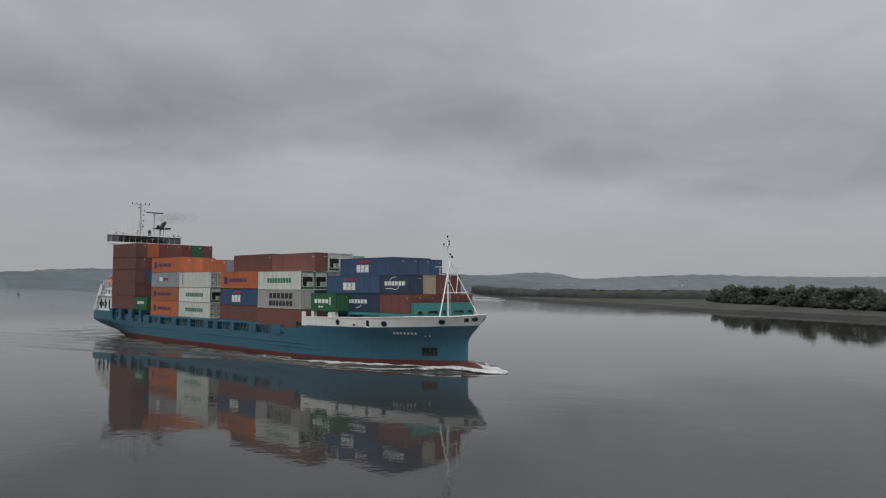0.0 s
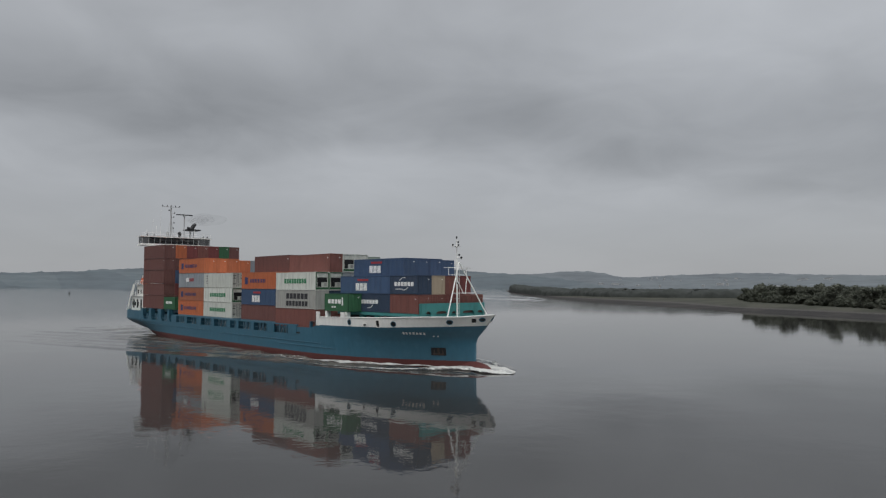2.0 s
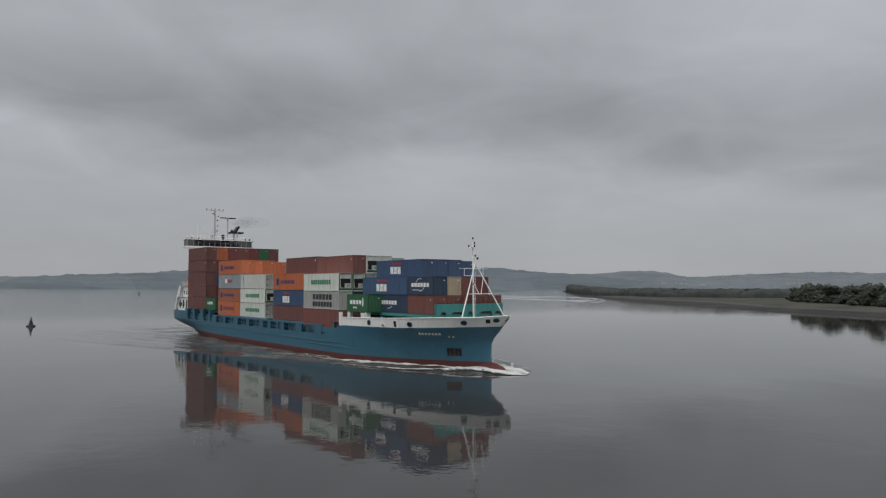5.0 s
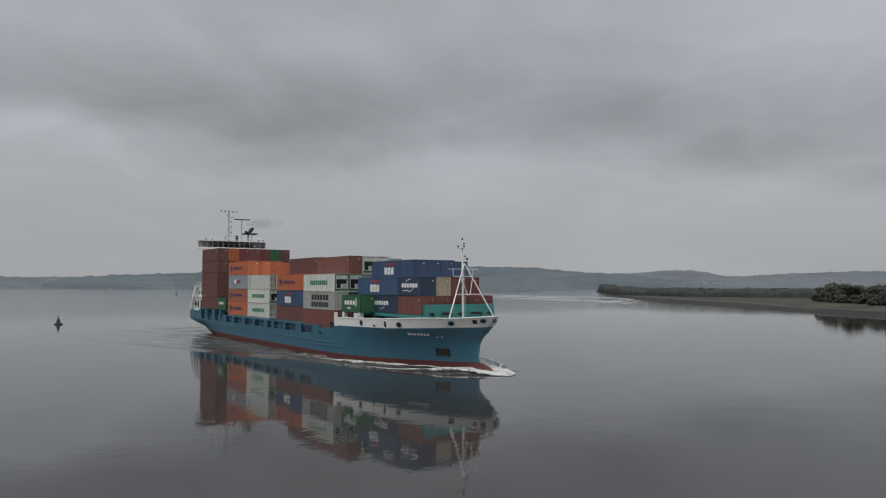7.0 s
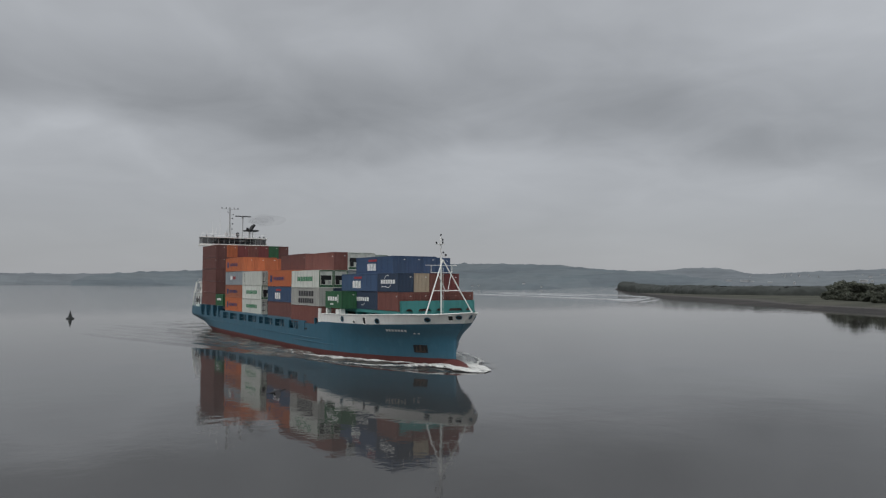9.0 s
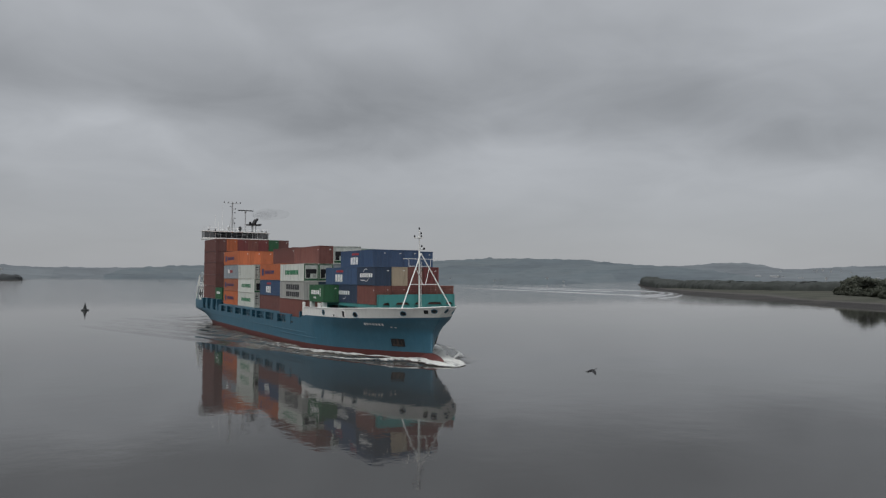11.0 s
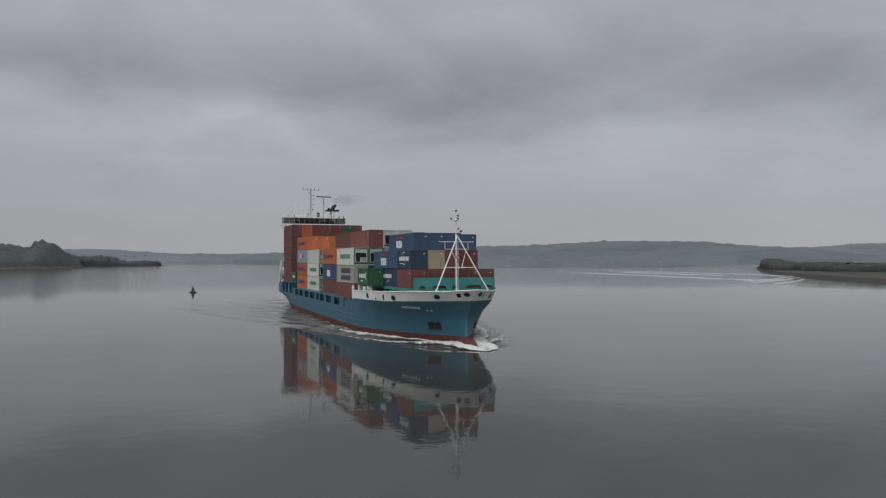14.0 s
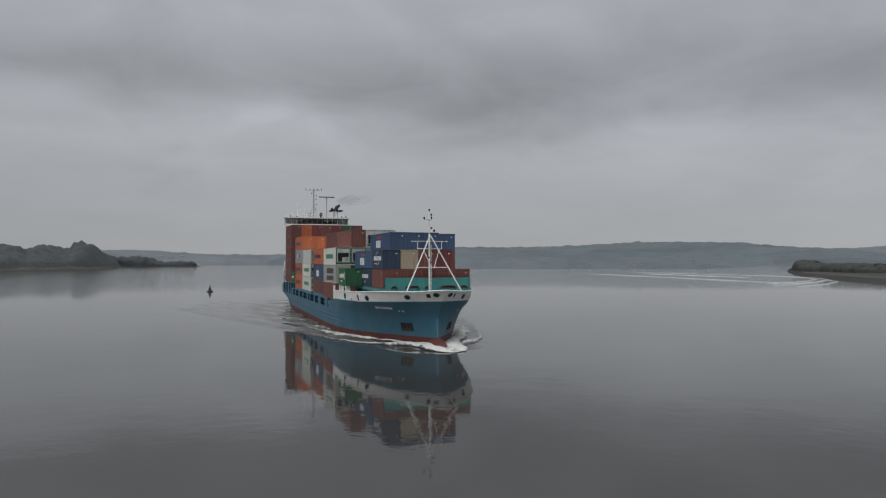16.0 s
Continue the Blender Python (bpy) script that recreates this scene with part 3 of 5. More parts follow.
def far_woods():
    edge = [(-40, 480), (-120, 450), (-190, 416), (-262, 418), (-328, 454), (-402, 506), (-480, 577), (-560, 653), (-680, 772), (-800, 892), (-960, 1064), (-1112, 1240), (-1128, 1330)]
    rows = []
    for x, y, dx, dy in along_line(edge, 1.7):
        tall = float(np.interp(x, [-1120, -1060, -900, -700, -600, -480, -380, -340], [3.0, 9.0, 12.0, 9.0, 7.6, 8.6, 5.6, 7.4]))
        rows.append([(x + dy * o, y - dx * o, 1.8, tall * k) for o, k in RISE])
    canopy("bank_woodland", rows, LEAF_FAR, "dense low green woodland along the far bank", 41, 0.95)
    # treetops over the point, as degrees round and above an eye out in the river
    skyline = [(184.9, -0.3), (185.35, -0.1), (185.66, 0.30), (186.16, 0.60), (186.66, 0.86), (187.0, 1.02), (187.4, 1.24), (187.7, 1.46), (187.9, 1.50), (188.2, 1.56), (188.5, 1.56), (188.72, 1.44), (188.84, 1.16), (189.0, 1.04), (189.4, 1.06), (190.1, 1.24), (191.1, 1.17), (191.65, 0.90), (192.1, 1.13), (192.7, 1.21), (193.2, 1.23), (200, 1.25)]
    shore = np.array(POINT_LINE, float)
    edges = list(zip(shore, np.roll(shore, -1, axis=0)))
    rows = []
    for y in np.arange(-560, -180, 3.0):
        row = []
        for x in np.arange(-1500, -690, 3.0):
            inside, d = False, 1e9
            for k, ((x0, y0), (x1, y1)) in enumerate(edges):
                if (y0 > y) != (y1 > y) and x < (x1 - x0) * (y - y0) / (y1 - y0) + x0:
                    inside = not inside
            if inside:
                for (x0, y0), (x1, y1) in edges[:-1]:
                    k = max(0.0, min(1.0, ((x - x0) * (x1 - x0) + (y - y0) * (y1 - y0)) / ((x1 - x0) ** 2 + (y1 - y0) ** 2)))
                    d = min(d, math.hypot(x - x0 - k * (x1 - x0), y - y0 - k * (y1 - y0)))
                d /= float(np.interp(x, [-1480, -1300, -1150, -1020, -940], [0.25, 0.35, 0.6, 0.85, 1.0]))
            d = d + 5.0 * noise.noise((x * 0.05, y * 0.05, 7.0)) if inside else 0.0
            z = float(np.interp(d, [0, 9, 18, 30, 60, 140], [0, 0.9, 2.6, 5.5, 8, 11]))
            az_here = math.degrees(math.atan2(-(y + 40), -(x - 144))) + 180
            top = 11 + math.tan(radians(np.interp(az_here, [q[0] for q in skyline], [q[1] for q in skyline]))) * math.hypot(x - 144, y + 40)
            row.append((float(x), float(y), z, max(1.0, top - z) * float(np.interp(d, [26, 30, 40, 56, 88, 112], [0.0, 0.22, 0.40, 0.62, 0.94, 1.02])) if d > 26 else 0.0))
        rows.append(row)
    canopy("point_woodland", rows, LEAF_DARK, "dark rounded trees covering the wooded point", 43, 0.36)
    rows = []
    for x, y, dx, dy in along_line([tuple(p) for p in SPIT[:int(np.argmax(SPIT[:, 1])) - 1]], 2.6):
        tall = float(np.interp(y, [-400, -235, -190, -150, -120, -60, -42], [33, 31, 31, 25, 17, 14, 7]))
        rows.append([(x - dy * (o * 3.2 + 8), y + dx * (o * 3.2 + 8), 1.2, tall * k * (0.85 + 0.3 * noise.noise((x * 0.02, y * 0.02, 3.0)))) for o, k in RISE])
    canopy("far_point_woodland", rows, LEAF_DARK, "low dark trees on the far point", 47, 0.5)


far_woods()


# ---- the ship ----
CARRIED = []  # every thing that travels with the ship
ship = empty("container_ship", "blue and white feeder container ship with red boot-topping", "ship")
CARRIED.append(ship)

DECK = [(0, 0.0), (1.2, 1.6), (3.2, 3.55), (4.8, 4.85), (7.8, 6.5), (11.2, 7.8), (15.2, 8.65), (21, 9.17), (27, 9.25), (95, 9.25), (104, 9.0), (112, 8.2), (116.4, 7.2)]
LINE = [(0, 0.0), (0.8, 0.30), (3, 1.4), (6, 3.1), (10, 5.2), (16, 7.6), (22, 8.8), (30, 9.22), (80, 9.25), (90, 8.6), (97, 6.6), (102, 4.0), (104, 2.2)]


def bow_x(z):
    return float(np.interp(z, [-3, 3.6, 4.2, 7.3], [0.0, 0.0, 0.25, 3.15]))


def stern_x(z):
    return float(np.interp(z, [-2.5, -0.3, 0.6, 1.6, 3.2, 5.6, 9], [-99.0, -102.5, -106.0, -109.5, -112.6, -113.2, -113.2]))


def half(x, z):
    """Half breadth of the hull at x along the ship and z above the water."""
    d = bow_x(z) - x
    k = min(1.0, max(0.0, z / 5.3)) ** 1.2
    wl = np.interp(d, [q[0] for q in LINE], [q[1] for q in LINE])
    dk = np.interp(d, [q[0] for q in DECK], [q[1] for q in DECK])
    if x < -80:
        k = min(1.0, max(0.0, (z + 0.2) / 3.4)) ** 0.7
        wl = np.interp(-x, [80, 90, 97, 104, 110], [9.25, 8.3, 6.2, 2.2, 0.8])
        dk = np.interp(-x, [80, 95, 104, 110, 113.3], [9.25, 9.25, 9.0, 8.4, 7.6])
    b = float(wl + (dk - wl) * k)
    if z < 0:
        b *= max(0.5, 1 + z * 0.06)
    end = x - stern_x(z)
    return b * min(1.0, max(0.0, end) / 1.2 + 0.0) ** 0.5 if end < 1.2 else b


def stations(x0, x1, step):
    n = max(1, int(round((x1 - x0) / step)))
    return [x0 + (x1 - x0) * i / n for i in range(n + 1)]


def skin(name, xs, zlo, zhi, mat, thick, levels, label="", bow=False, parent=None):
    """A plate of the hull between two height lines, on both sides, with thickness."""
    bm = bmesh.new()
    for sgn in (-1, 1):
        rows = []
        for x in xs:
            a, b = zlo(x), zhi(x)
            row = []
            for j in range(levels + 1):
                z = a + (b - a) * j / levels
                xx = min(x, bow_x(z))
                row.append(bm.verts.new((xx, sgn * max(0.0, half(xx, z)), z)))
            rows.append(row)
        for p, q in zip(rows, rows[1:]):
            for j in range(levels):
                bm.faces.new((p[j], q[j], q[j + 1], p[j + 1]))
    bmesh.ops.remove_doubles(bm, verts=bm.verts[:], dist=0.002)
    ob = part(name, bm, mat, parent or ship, label, smooth=name != "bulwark")
    if thick:
        mod = ob.modifiers.new("plate", "SOLIDIFY")
        mod.thickness, mod.offset = thick, -1
    return ob


def rail_z(x):
    return float(np.interp(x, [-114, -99, -98.9, -31, -30.9, -26.5, -25.2, -24, -10, 3.2], [5.45, 5.45, 3.62, 3.62, 4.75, 4.78, 5.2, 5.3, 5.48, 6.0]))


def white_z(x):
    return float(np.interp(x, [-25, -24.2, -12, -4, 0, 3.2], [6.25, 6.5, 6.75, 7.05, 7.12, 7.4]))


def boot_z(x):
    return float(np.interp(x, [-110, -90, -60, -30, 3], [1.25, 1.15, 0.98, 0.92, 1.12]))


xs_all = stations(-113.2, -99, 0.9) + [-98.9] + stations(-98, -33, 2.6) + [-31, -30.9] + stations(-30, -12, 0.9) + stations(-11.4, -0.6, 0.5) + [-0.3, 0.0, 0.25, 0.5] + stations(0.8, 3.15, 0.35)
skin("hull", xs_all, boot_z, rail_z, HULL, 0, 12, "blue painted steel hull")
skin("boot_topping", xs_all, lambda x: -1.6, boot_z, BOOT, 0, 4, "red antifouling band at the waterline")
skin("bulwark", [x for x in xs_all if x > -25.2], rail_z, white_z, SHIP_WHITE, 0.12, 3, "white forecastle bulwark with rust runs")


def deck_plate(name, x0, x1, z, inset, mat, label=""):
    bm = bmesh.new()
    rows = []
    for x in stations(x0, x1, 1.2):
        h = max(0.02, half(min(x, bow_x(z)), z) - inset)
        rows.append((bm.verts.new((x, -h, z)), bm.verts.new((x, h, z))))
    for a, b in zip(rows, rows[1:]):
        bm.faces.new((a[0], b[0], b[1], a[1]))
    return part(name, bm, mat, ship, label)


# main deck coloured dark as the shade behind the side openings
deck_plate("main_deck", -99, -27, 3.3, 0.05, SHADE)
deck_plate("forecastle_deck", -27, 2.2, 5.75, 0.08, TEAL, "teal painted forecastle deck")
deck_plate("poop_deck", -113, -99, 5.2, 0.08, TEAL)
bm = bmesh.new()
box(bm, -27.3, -27.0, -9.1, 9.1, 3.0, 5.7)
box(bm, -99.1, -98.9, -9.1, 9.1, 3.0, 5.2)
part("deck_bulkhead", bm, HULL, ship)
# transom
bm = bmesh.new()
rows = []
for z in np.linspace(0.2, 5.45, 8):
    x = stern_x(z) + 0.35
    rows.append((bm.verts.new((x, -half(x, z), z)), bm.verts.new((x, half(x, z), z))))
for a, b in zip(rows, rows[1:]):
    bm.faces.new((a[0], b[0], b[1], a[1]))
part("transom", bm, HULL, ship)
# bulbous bow
bm = bmesh.new()
rings = []
for i in range(11):
    k = i / 10
    x = -3.0 + 5.9 * k
    r = 1.22 * math.sqrt(max(0.0, 1 - k ** 3.2))
    rings.append([bm.verts.new((x, r * 0.85 * math.cos(a), -0.12 + r * 1.05 * math.sin(a))) for a in np.linspace(0, 2 * math.pi, 18, endpoint=False)])
for a, b in zip(rings, rings[1:]):
    for i in range(18):
        bm.faces.new((a[i], b[i], b[(i + 1) % 18], a[(i + 1) % 18]))
part("bulbous_bow", bm, BOOT, ship, "rounded red bulbous bow at the surface", smooth=True)

# side openings along the deck: plates between them, a beam over them, lashing frames in the dark behind
OPENINGS = [(-97.4, -93.8), (-92.5, -88.6), (-86.8, -83.2), (-82.4, -81.0), (-78.4, -74.2), (-73.1, -68.3), (-66.4, -61.7), (-60.6, -55.3), (-53.9, -51.6), (-50.6, -46.1), (-44.9, -40.2), (-38.0, -33.4)]
for sgn in (-1, 1):
    ends = [-98.9] + [v for gap_ in OPENINGS for v in gap_] + [-30.9]
    for x0, x1 in zip(ends[::2], ends[1::2]):
        top = 6.05 if x1 < -80.5 else 4.90
        bm = bmesh.new()
        box(bm, x0, x1, sgn * 9.22 - 0.1, sgn * 9.22 + 0.1, 3.55, top)
        box(bm, (x0 + x1) / 2 - 0.12, (x0 + x1) / 2 + 0.12, sgn * 8.7 - 0.5, sgn * 8.7 + 0.5, 3.3, top - 0.02)
        part("side_post", bm, HULL, ship)
        for x in (x0, x1):
            if top > 5 and -98 < x < -80.9:
                # knee that widens the foot of the post
                s2 = 1 if x == x1 else -1
                bm = bmesh.new()
                v = [bm.verts.new((x + s2 * dx, sgn * 9.22 + dy, z)) for dy in (-0.08, 0.08) for dx, z in ((0, 3.6), (0.55, 3.6), (0, 4.3))]
                for f in ((0, 1, 2), (3, 5, 4), (1, 4, 5, 2), (0, 3, 4, 1)):
                    bm.faces.new([v[i] for i in f])
                part("post_knee", bm, HULL, ship)
    for x0, x1 in OPENINGS:
        n = max(1, int((x1 - x0) / 1.35))
        for k in range(1, n + 1):
            x = x0 + (x1 - x0) * k / (n + 1)
            bm = bmesh.new()
            box(bm, x - 0.08, x + 0.08, sgn * 8.75 - 0.12, sgn * 8.75 + 0.12, 3.2, 4.9)
            part("side_stanchion", bm, HULL_GREY, ship)
            bm = bmesh.new()
            tube(bm, (x, sgn * 8.7, 3.3), (x + 0.9, sgn * 8.5, 4.9), 0.045, 5)
            part("lashing_rod", bm, MAST_GREY, ship)
        bm = bmesh.new()
        tube(bm, (x0, sgn * 8.95, 4.15), (x1, sgn * 8.95, 4.15), 0.04, 5)
        part("hand_rail", bm, HULL_GREY, ship)
    bm = bmesh.new()
    box(bm, -80.6, -30.6, sgn * 9.2 - 0.13, sgn * 9.2 + 0.13, 4.88, 5.1)
    part("side_beam", bm, HULL, ship)
    bm = bmesh.new()
    box(bm, -31.6, -29.9, sgn * 9.26 - 0.02, sgn * 9.26 + 0.02, 3.72, 3.98)
    part("scupper", bm, BLACK, ship, "dark scupper slot in the hull")
    bm = bmesh.new()
    box(bm, -98.5, -27.5, sgn * 7.4 - 0.1, sgn * 7.4 + 0.1, 3.0, 4.9)
    part("hatch_coaming", bm, HULL_GREY, ship, "faded blue hatch coaming")
    for x0, x1, z in ((-58, -24, 2.55), (-36, -20.5, 1.95), (-95, -62, 2.75)):
        bm = bmesh.new()
        pts = [(x, sgn * (half(x, z) + 0.03), z) for x in stations(x0, x1, 2.0)]
        rings = [[bm.verts.new((px, py + 0.07 * math.cos(k * math.pi / 3), pz + 0.07 * math.sin(k * math.pi / 3))) for k in range(6)] for px, py, pz in pts]
        for p, q in zip(rings, rings[1:]):
            for k in range(6):
                bm.faces.new((p[k], p[(k + 1) % 6], q[(k + 1) % 6], q[k]))
        part("rubbing_strake", bm, HULL, ship)

# hatch covers under the container bays
for x0, x1, z0, z1, w in ((-99.3, -80.4, 5.4, 6.06, 7.9), (-79.2, -54.2, 4.9, 5.21, 8.7), (-51.0, -38.55, 4.9, 5.21, 8.7), (-38.5, -26.2, 4.3, 4.60, 8.7)):
    part("hatch_cover", bev_box(x0, x1, -w, w, z0, z1, 0.05), HULL_GREY, ship, "faded blue steel hatch cover")
part("hatch_cover", bev_box(-24.0, -4.7, -6.2, 6.4, 6.95, 7.41, 0.05), TEAL, ship, "teal steel hatch cover")
for x, reach in ((-23.2, 5.6), (-18.2, 5.6), (-14.5, 5.6), (-11.0, 5.6), (-7.9, 5.2), (-5.4, 4.3)):
    for y in (-reach, reach):
        part("hatch_pedestal", bev_box(x - 0.35, x + 0.35, y - 0.4, y + 0.4, 5.75, 6.96, 0.04), TEAL, ship)
for x in (-23.4, -18.3):
    for sgn in (-1, 1):
        part("container_pedestal", bev_box(x - 0.3, x + 0.3, sgn * 8.3 - 0.35, sgn * 8.3 + 0.35, 5.75, 7.41, 0.04), SHIP_WHITE, ship)
# box painted dark for the shaded gap under the forward hatch cover
bm = bmesh.new()
box(bm, -23.8, -5.2, -5.0, 5.0, 5.75, 6.96)
part("hatch_trunk", bm, SHADE, ship)


def on_hull(x, z, sgn=-1, out=0.0):
    """A point on the hull's side and the outward normal there."""
    p = Vector((x, sgn * half(x, z), z))
    a = Vector((x - 0.2, sgn * half(x - 0.2, z), z))
    b = Vector((x, sgn * half(x, z + 0.15), z + 0.15))
    n = (p - a).cross(b - p)
    n.normalize()
    if n.y * sgn < 0:
        n = -n
    return p + n * out, n


def hull_frame(x, z, sgn=-1, out=0.0):
    p, n = on_hull(x, z, sgn, out)
    up = Vector((0, 0, 1))
    right = up.cross(n).normalized()
    up = n.cross(right)
    return Matrix(((right.x, up.x, n.x, p.x), (right.y, up.y, n.y, p.y), (right.z, up.z, n.z, p.z), (0, 0, 0, 1)))


def placed(bm, m):
    bmesh.ops.transform(bm, matrix=m, verts=bm.verts[:])
    return bm


# fairleads in the bulwark: oval rings with dark holes
def fairlead(x, z, sgn, w, h, square=False):
    m = hull_frame(x, z, sgn, 0.03)
    bm = bmesh.new()
    n = 16
    pw = 0.28 if square else 1.0
    def ring(k, zz):
        out = []
        for i in range(n):
            a = 2 * math.pi * i / n + math.pi / n
            c, s = math.cos(a), math.sin(a)
            out.append(bm.verts.new((math.copysign(abs(c) ** pw, c) * w * k, math.copysign(abs(s) ** pw, s) * h * k, zz)))
        return out
    rs = [ring(1.25, -0.02), ring(1.2, 0.07), ring(1.0, 0.07), ring(0.95, 0.0)]
    for a, b in zip(rs, rs[1:]):
        for i in range(n):
            bm.faces.new((a[i], a[(i + 1) % n], b[(i + 1) % n], b[i])).material_index = 0
    f = bm.faces.new(rs[-1])
    f.material_index = 1
    part("fairlead", placed(bm, m), (HULL if not square else SHIP_WHITE, BLACK), ship, "oval mooring fairlead" if not square else "square mooring opening")


for sgn in (-1, 1):
    for x, z, w, h, sq in ((-16.8, 6.0, 0.30, 0.34, False), (-11.1, 5.98, 0.28, 0.46, True), (-8.5, 6.02, 0.36, 0.32, False), (-1.2, 6.42, 0.38, 0.30, False), (1.25, 6.68, 0.32, 0.36, True), (2.0, 6.8, 0.36, 0.28, False), (-13.5, 5.72, 0.30, 0.14, True)):
        fairlead(x, z, sgn, w, h, sq)
    # anchor on a nearly flush block, the shade of its pocket painted black
    m = hull_frame(-4.3, 2.3, sgn, 0.0)
    bm = bmesh.new()
    box(bm, -1.06, 1.06, -0.58, 0.58, -0.35, 0.02)
    pocket = part("anchor_pocket", placed(bm, m), BLACK, ship, "anchor pocket, its recess shade painted black")
    bm = bmesh.new()
    box(bm, -0.13, 0.13, -0.42, 0.54, 0.0, 0.09)
    box(bm, -0.78, 0.78, -0.50, -0.28, 0.0, 0.10)
    for s2 in (-1, 1):
        tube(bm, (s2 * 0.68, -0.4, 0.03), (s2 * 0.52, 0.34, 0.03), 0.10, 6, 0.04)
    part("anchor", placed(bm, m), ANCHOR, ship, "rusty dark anchor")
    for i, k in enumerate((0, 1, 2, 3, 4, 5, 6)):
        # ship's name, unreadable as plain bars
        bm = bmesh.new()
        x = -7.6 + 0.45 * k
        mm = hull_frame(x if sgn < 0 else x, 4.78, sgn, 0.012)
        box(bm, -0.15, 0.15, -0.20, 0.20, 0, 0.02)
        part("name_bar", placed(bm, mm), INK_WHITE, ship)
    for k in (0, 1):
        bm = bmesh.new()
        box(bm, -0.12, 0.12, -0.1, 0.1, 0, 0.02)
        part("name_bar", placed(bm, hull_frame(-4.0 + 0.5 * k, 4.45, sgn, 0.012)), INK_WHITE, ship)
# bow cap where the bulwark plates meet, and cap rail
for sgn in (-1, 1):
    bm = bmesh.new()
    pts = [(min(x, bow_x(white_z(x))), sgn * half(min(x, bow_x(white_z(x))), white_z(x)), white_z(x)) for x in stations(-25, 3.1, 0.6)]
    for p, q in zip(pts, pts[1:]):
        tube(bm, p, q, 0.09, 6)
    part("cap_rail", bm, SHIP_WHITE, ship)
    part("bulwark_end", bev_box(-25.2, -24.3, sgn * 9.2 - 0.1, sgn * 9.2 + 0.1, 5.2, 7.3, 0.03), SHIP_WHITE, ship)
    part("bulwark_end", bev_box(-18.9, -17.9, sgn * 9.05 - 0.1, sgn * 9.05 + 0.1, 6.4, 7.35, 0.03), SHIP_WHITE, ship)

# teal breakwater with openings, and its rail
wave = tagged(new("breakwater"), "teal painted breakwater across the forecastle")
wave.parent = ship
bm = bmesh.new()
box(bm, -4.62, -4.45, -5.85, 6.1, 7.75, 8.85)
holes = [(-5.2, -4.2), (-3.3, -1.2), (-0.4, 0.5), (1.7, 4.0), (4.6, 5.8)]
xs = [-5.85] + [v for h in holes for v in h] + [6.1]
for a, b in zip(xs[::2], xs[1::2]):
    box(bm, -4.62, -4.45, a, b, 6.9, 7.75)
box(bm, -4.62, -4.45, -5.2, 5.2, 5.75, 6.9)
for a, b in holes:
    for y, s in ((a, 1), (b, -1)):
        v = [bm.verts.new((x, y + s * o, z)) for x in (-4.62, -4.45) for o, z in ((0, 7.75), (0.28, 7.75), (0, 7.47))]
        bm.faces.new((v[0], v[1], v[2]))
        bm.faces.new((v[3], v[5], v[4]))
        bm.faces.new((v[1], v[4], v[5], v[2]))
part("plate", bm, TEAL, wave)
for sgn in (-1, 1):
    bm = bmesh.new()
    y = -5.85 if sgn < 0 else 6.1
    v = [bm.verts.new(p) for p in ((-4.6, y, 6.75), (-4.6, y, 8.85), (-5.4, y, 8.75), (-6.2, y, 8.0), (-6.7, y, 6.6))]
    bm.faces.new(v)
    ob = part("wing_plate", bm, TEAL, wave)
    ob.modifiers.new("plate", "SOLIDIFY").thickness = 0.08
rail = tagged(new("railing"), "thin rust-red railing above the breakwater")
rail.parent = ship
RUST_RAIL = paint("rail_paint", (0.26, 0.10, 0.08), 0.5, 0.5)
for i in range(13):
    y = -5.7 + i * 0.97
    part("rail_post", tubes([((-4.72, y, 8.85), (-4.72, y, 9.85))], 0.035), RUST_RAIL, rail)
for z in (9.2, 9.52, 9.85):
    part("rail_bar", tubes([((-4.72, -5.75, z), (-4.72, 6.0, z))], 0.03), RUST_RAIL, rail)

# foremast: tripod, pole, yard, lamps
mast = tagged(new("foremast"), "white steel foremast with raking legs")
mast.parent = ship
apex = Vector((-3.4, 0, 14.55))
part("pole", tubes([((-3.75, 0, 5.8), (-3.85, 0, 14.8))], 0.13, 10), SHIP_WHITE, mast)
part("topmast", tubes([((-3.85, 0, 14.7), (-3.9, 0, 17.7))], 0.075, 8), SHIP_WHITE, mast)
legs = [Vector((-1.6, s * 3.9, 6.9)) for s in (-1, 1)]
for f in legs:
    part("leg", tubes([(f, apex)], 0.088, 10), SHIP_WHITE, mast)
def along(f, z):
    return f + (apex - f) * ((z - f.z) / (apex.z - f.z))
part("cross_bar", tubes([(along(legs[0], 10.25), along(legs[1], 10.25))], 0.06), SHIP_WHITE, mast)
midp = (along(legs[0], 10.25) + along(legs[1], 10.25)) / 2
for f in legs:
    part("brace", tubes([(along(f, 12.5), midp + (f - midp) * 0.04)], 0.05), SHIP_WHITE, mast)
part("yard", tubes([((-3.7, -2.6, 13.75), (-3.7, 2.6, 13.75)), ((-3.7, -1.7, 13.75), (-3.7, -1.7, 12.75)), ((-3.7, 1.7, 13.75), (-3.7, 1.7, 12.75)), ((-3.7, -1.7, 12.75), (-3.7, 1.7, 12.75))], 0.045), SHIP_WHITE, mast)
bm = bmesh.new()
for i in range(9):
    z = 7.4 + i * 0.7
    tube(bm, (-3.55, -0.2, z), (-3.55, 0.2, z), 0.025, 5)
for s in (-1, 1):
    tube(bm, (-3.55, s * 0.2, 7), (-3.55, s * 0.2, 13.4), 0.02, 5)
part("ladder", bm, SHIP_WHITE, mast)
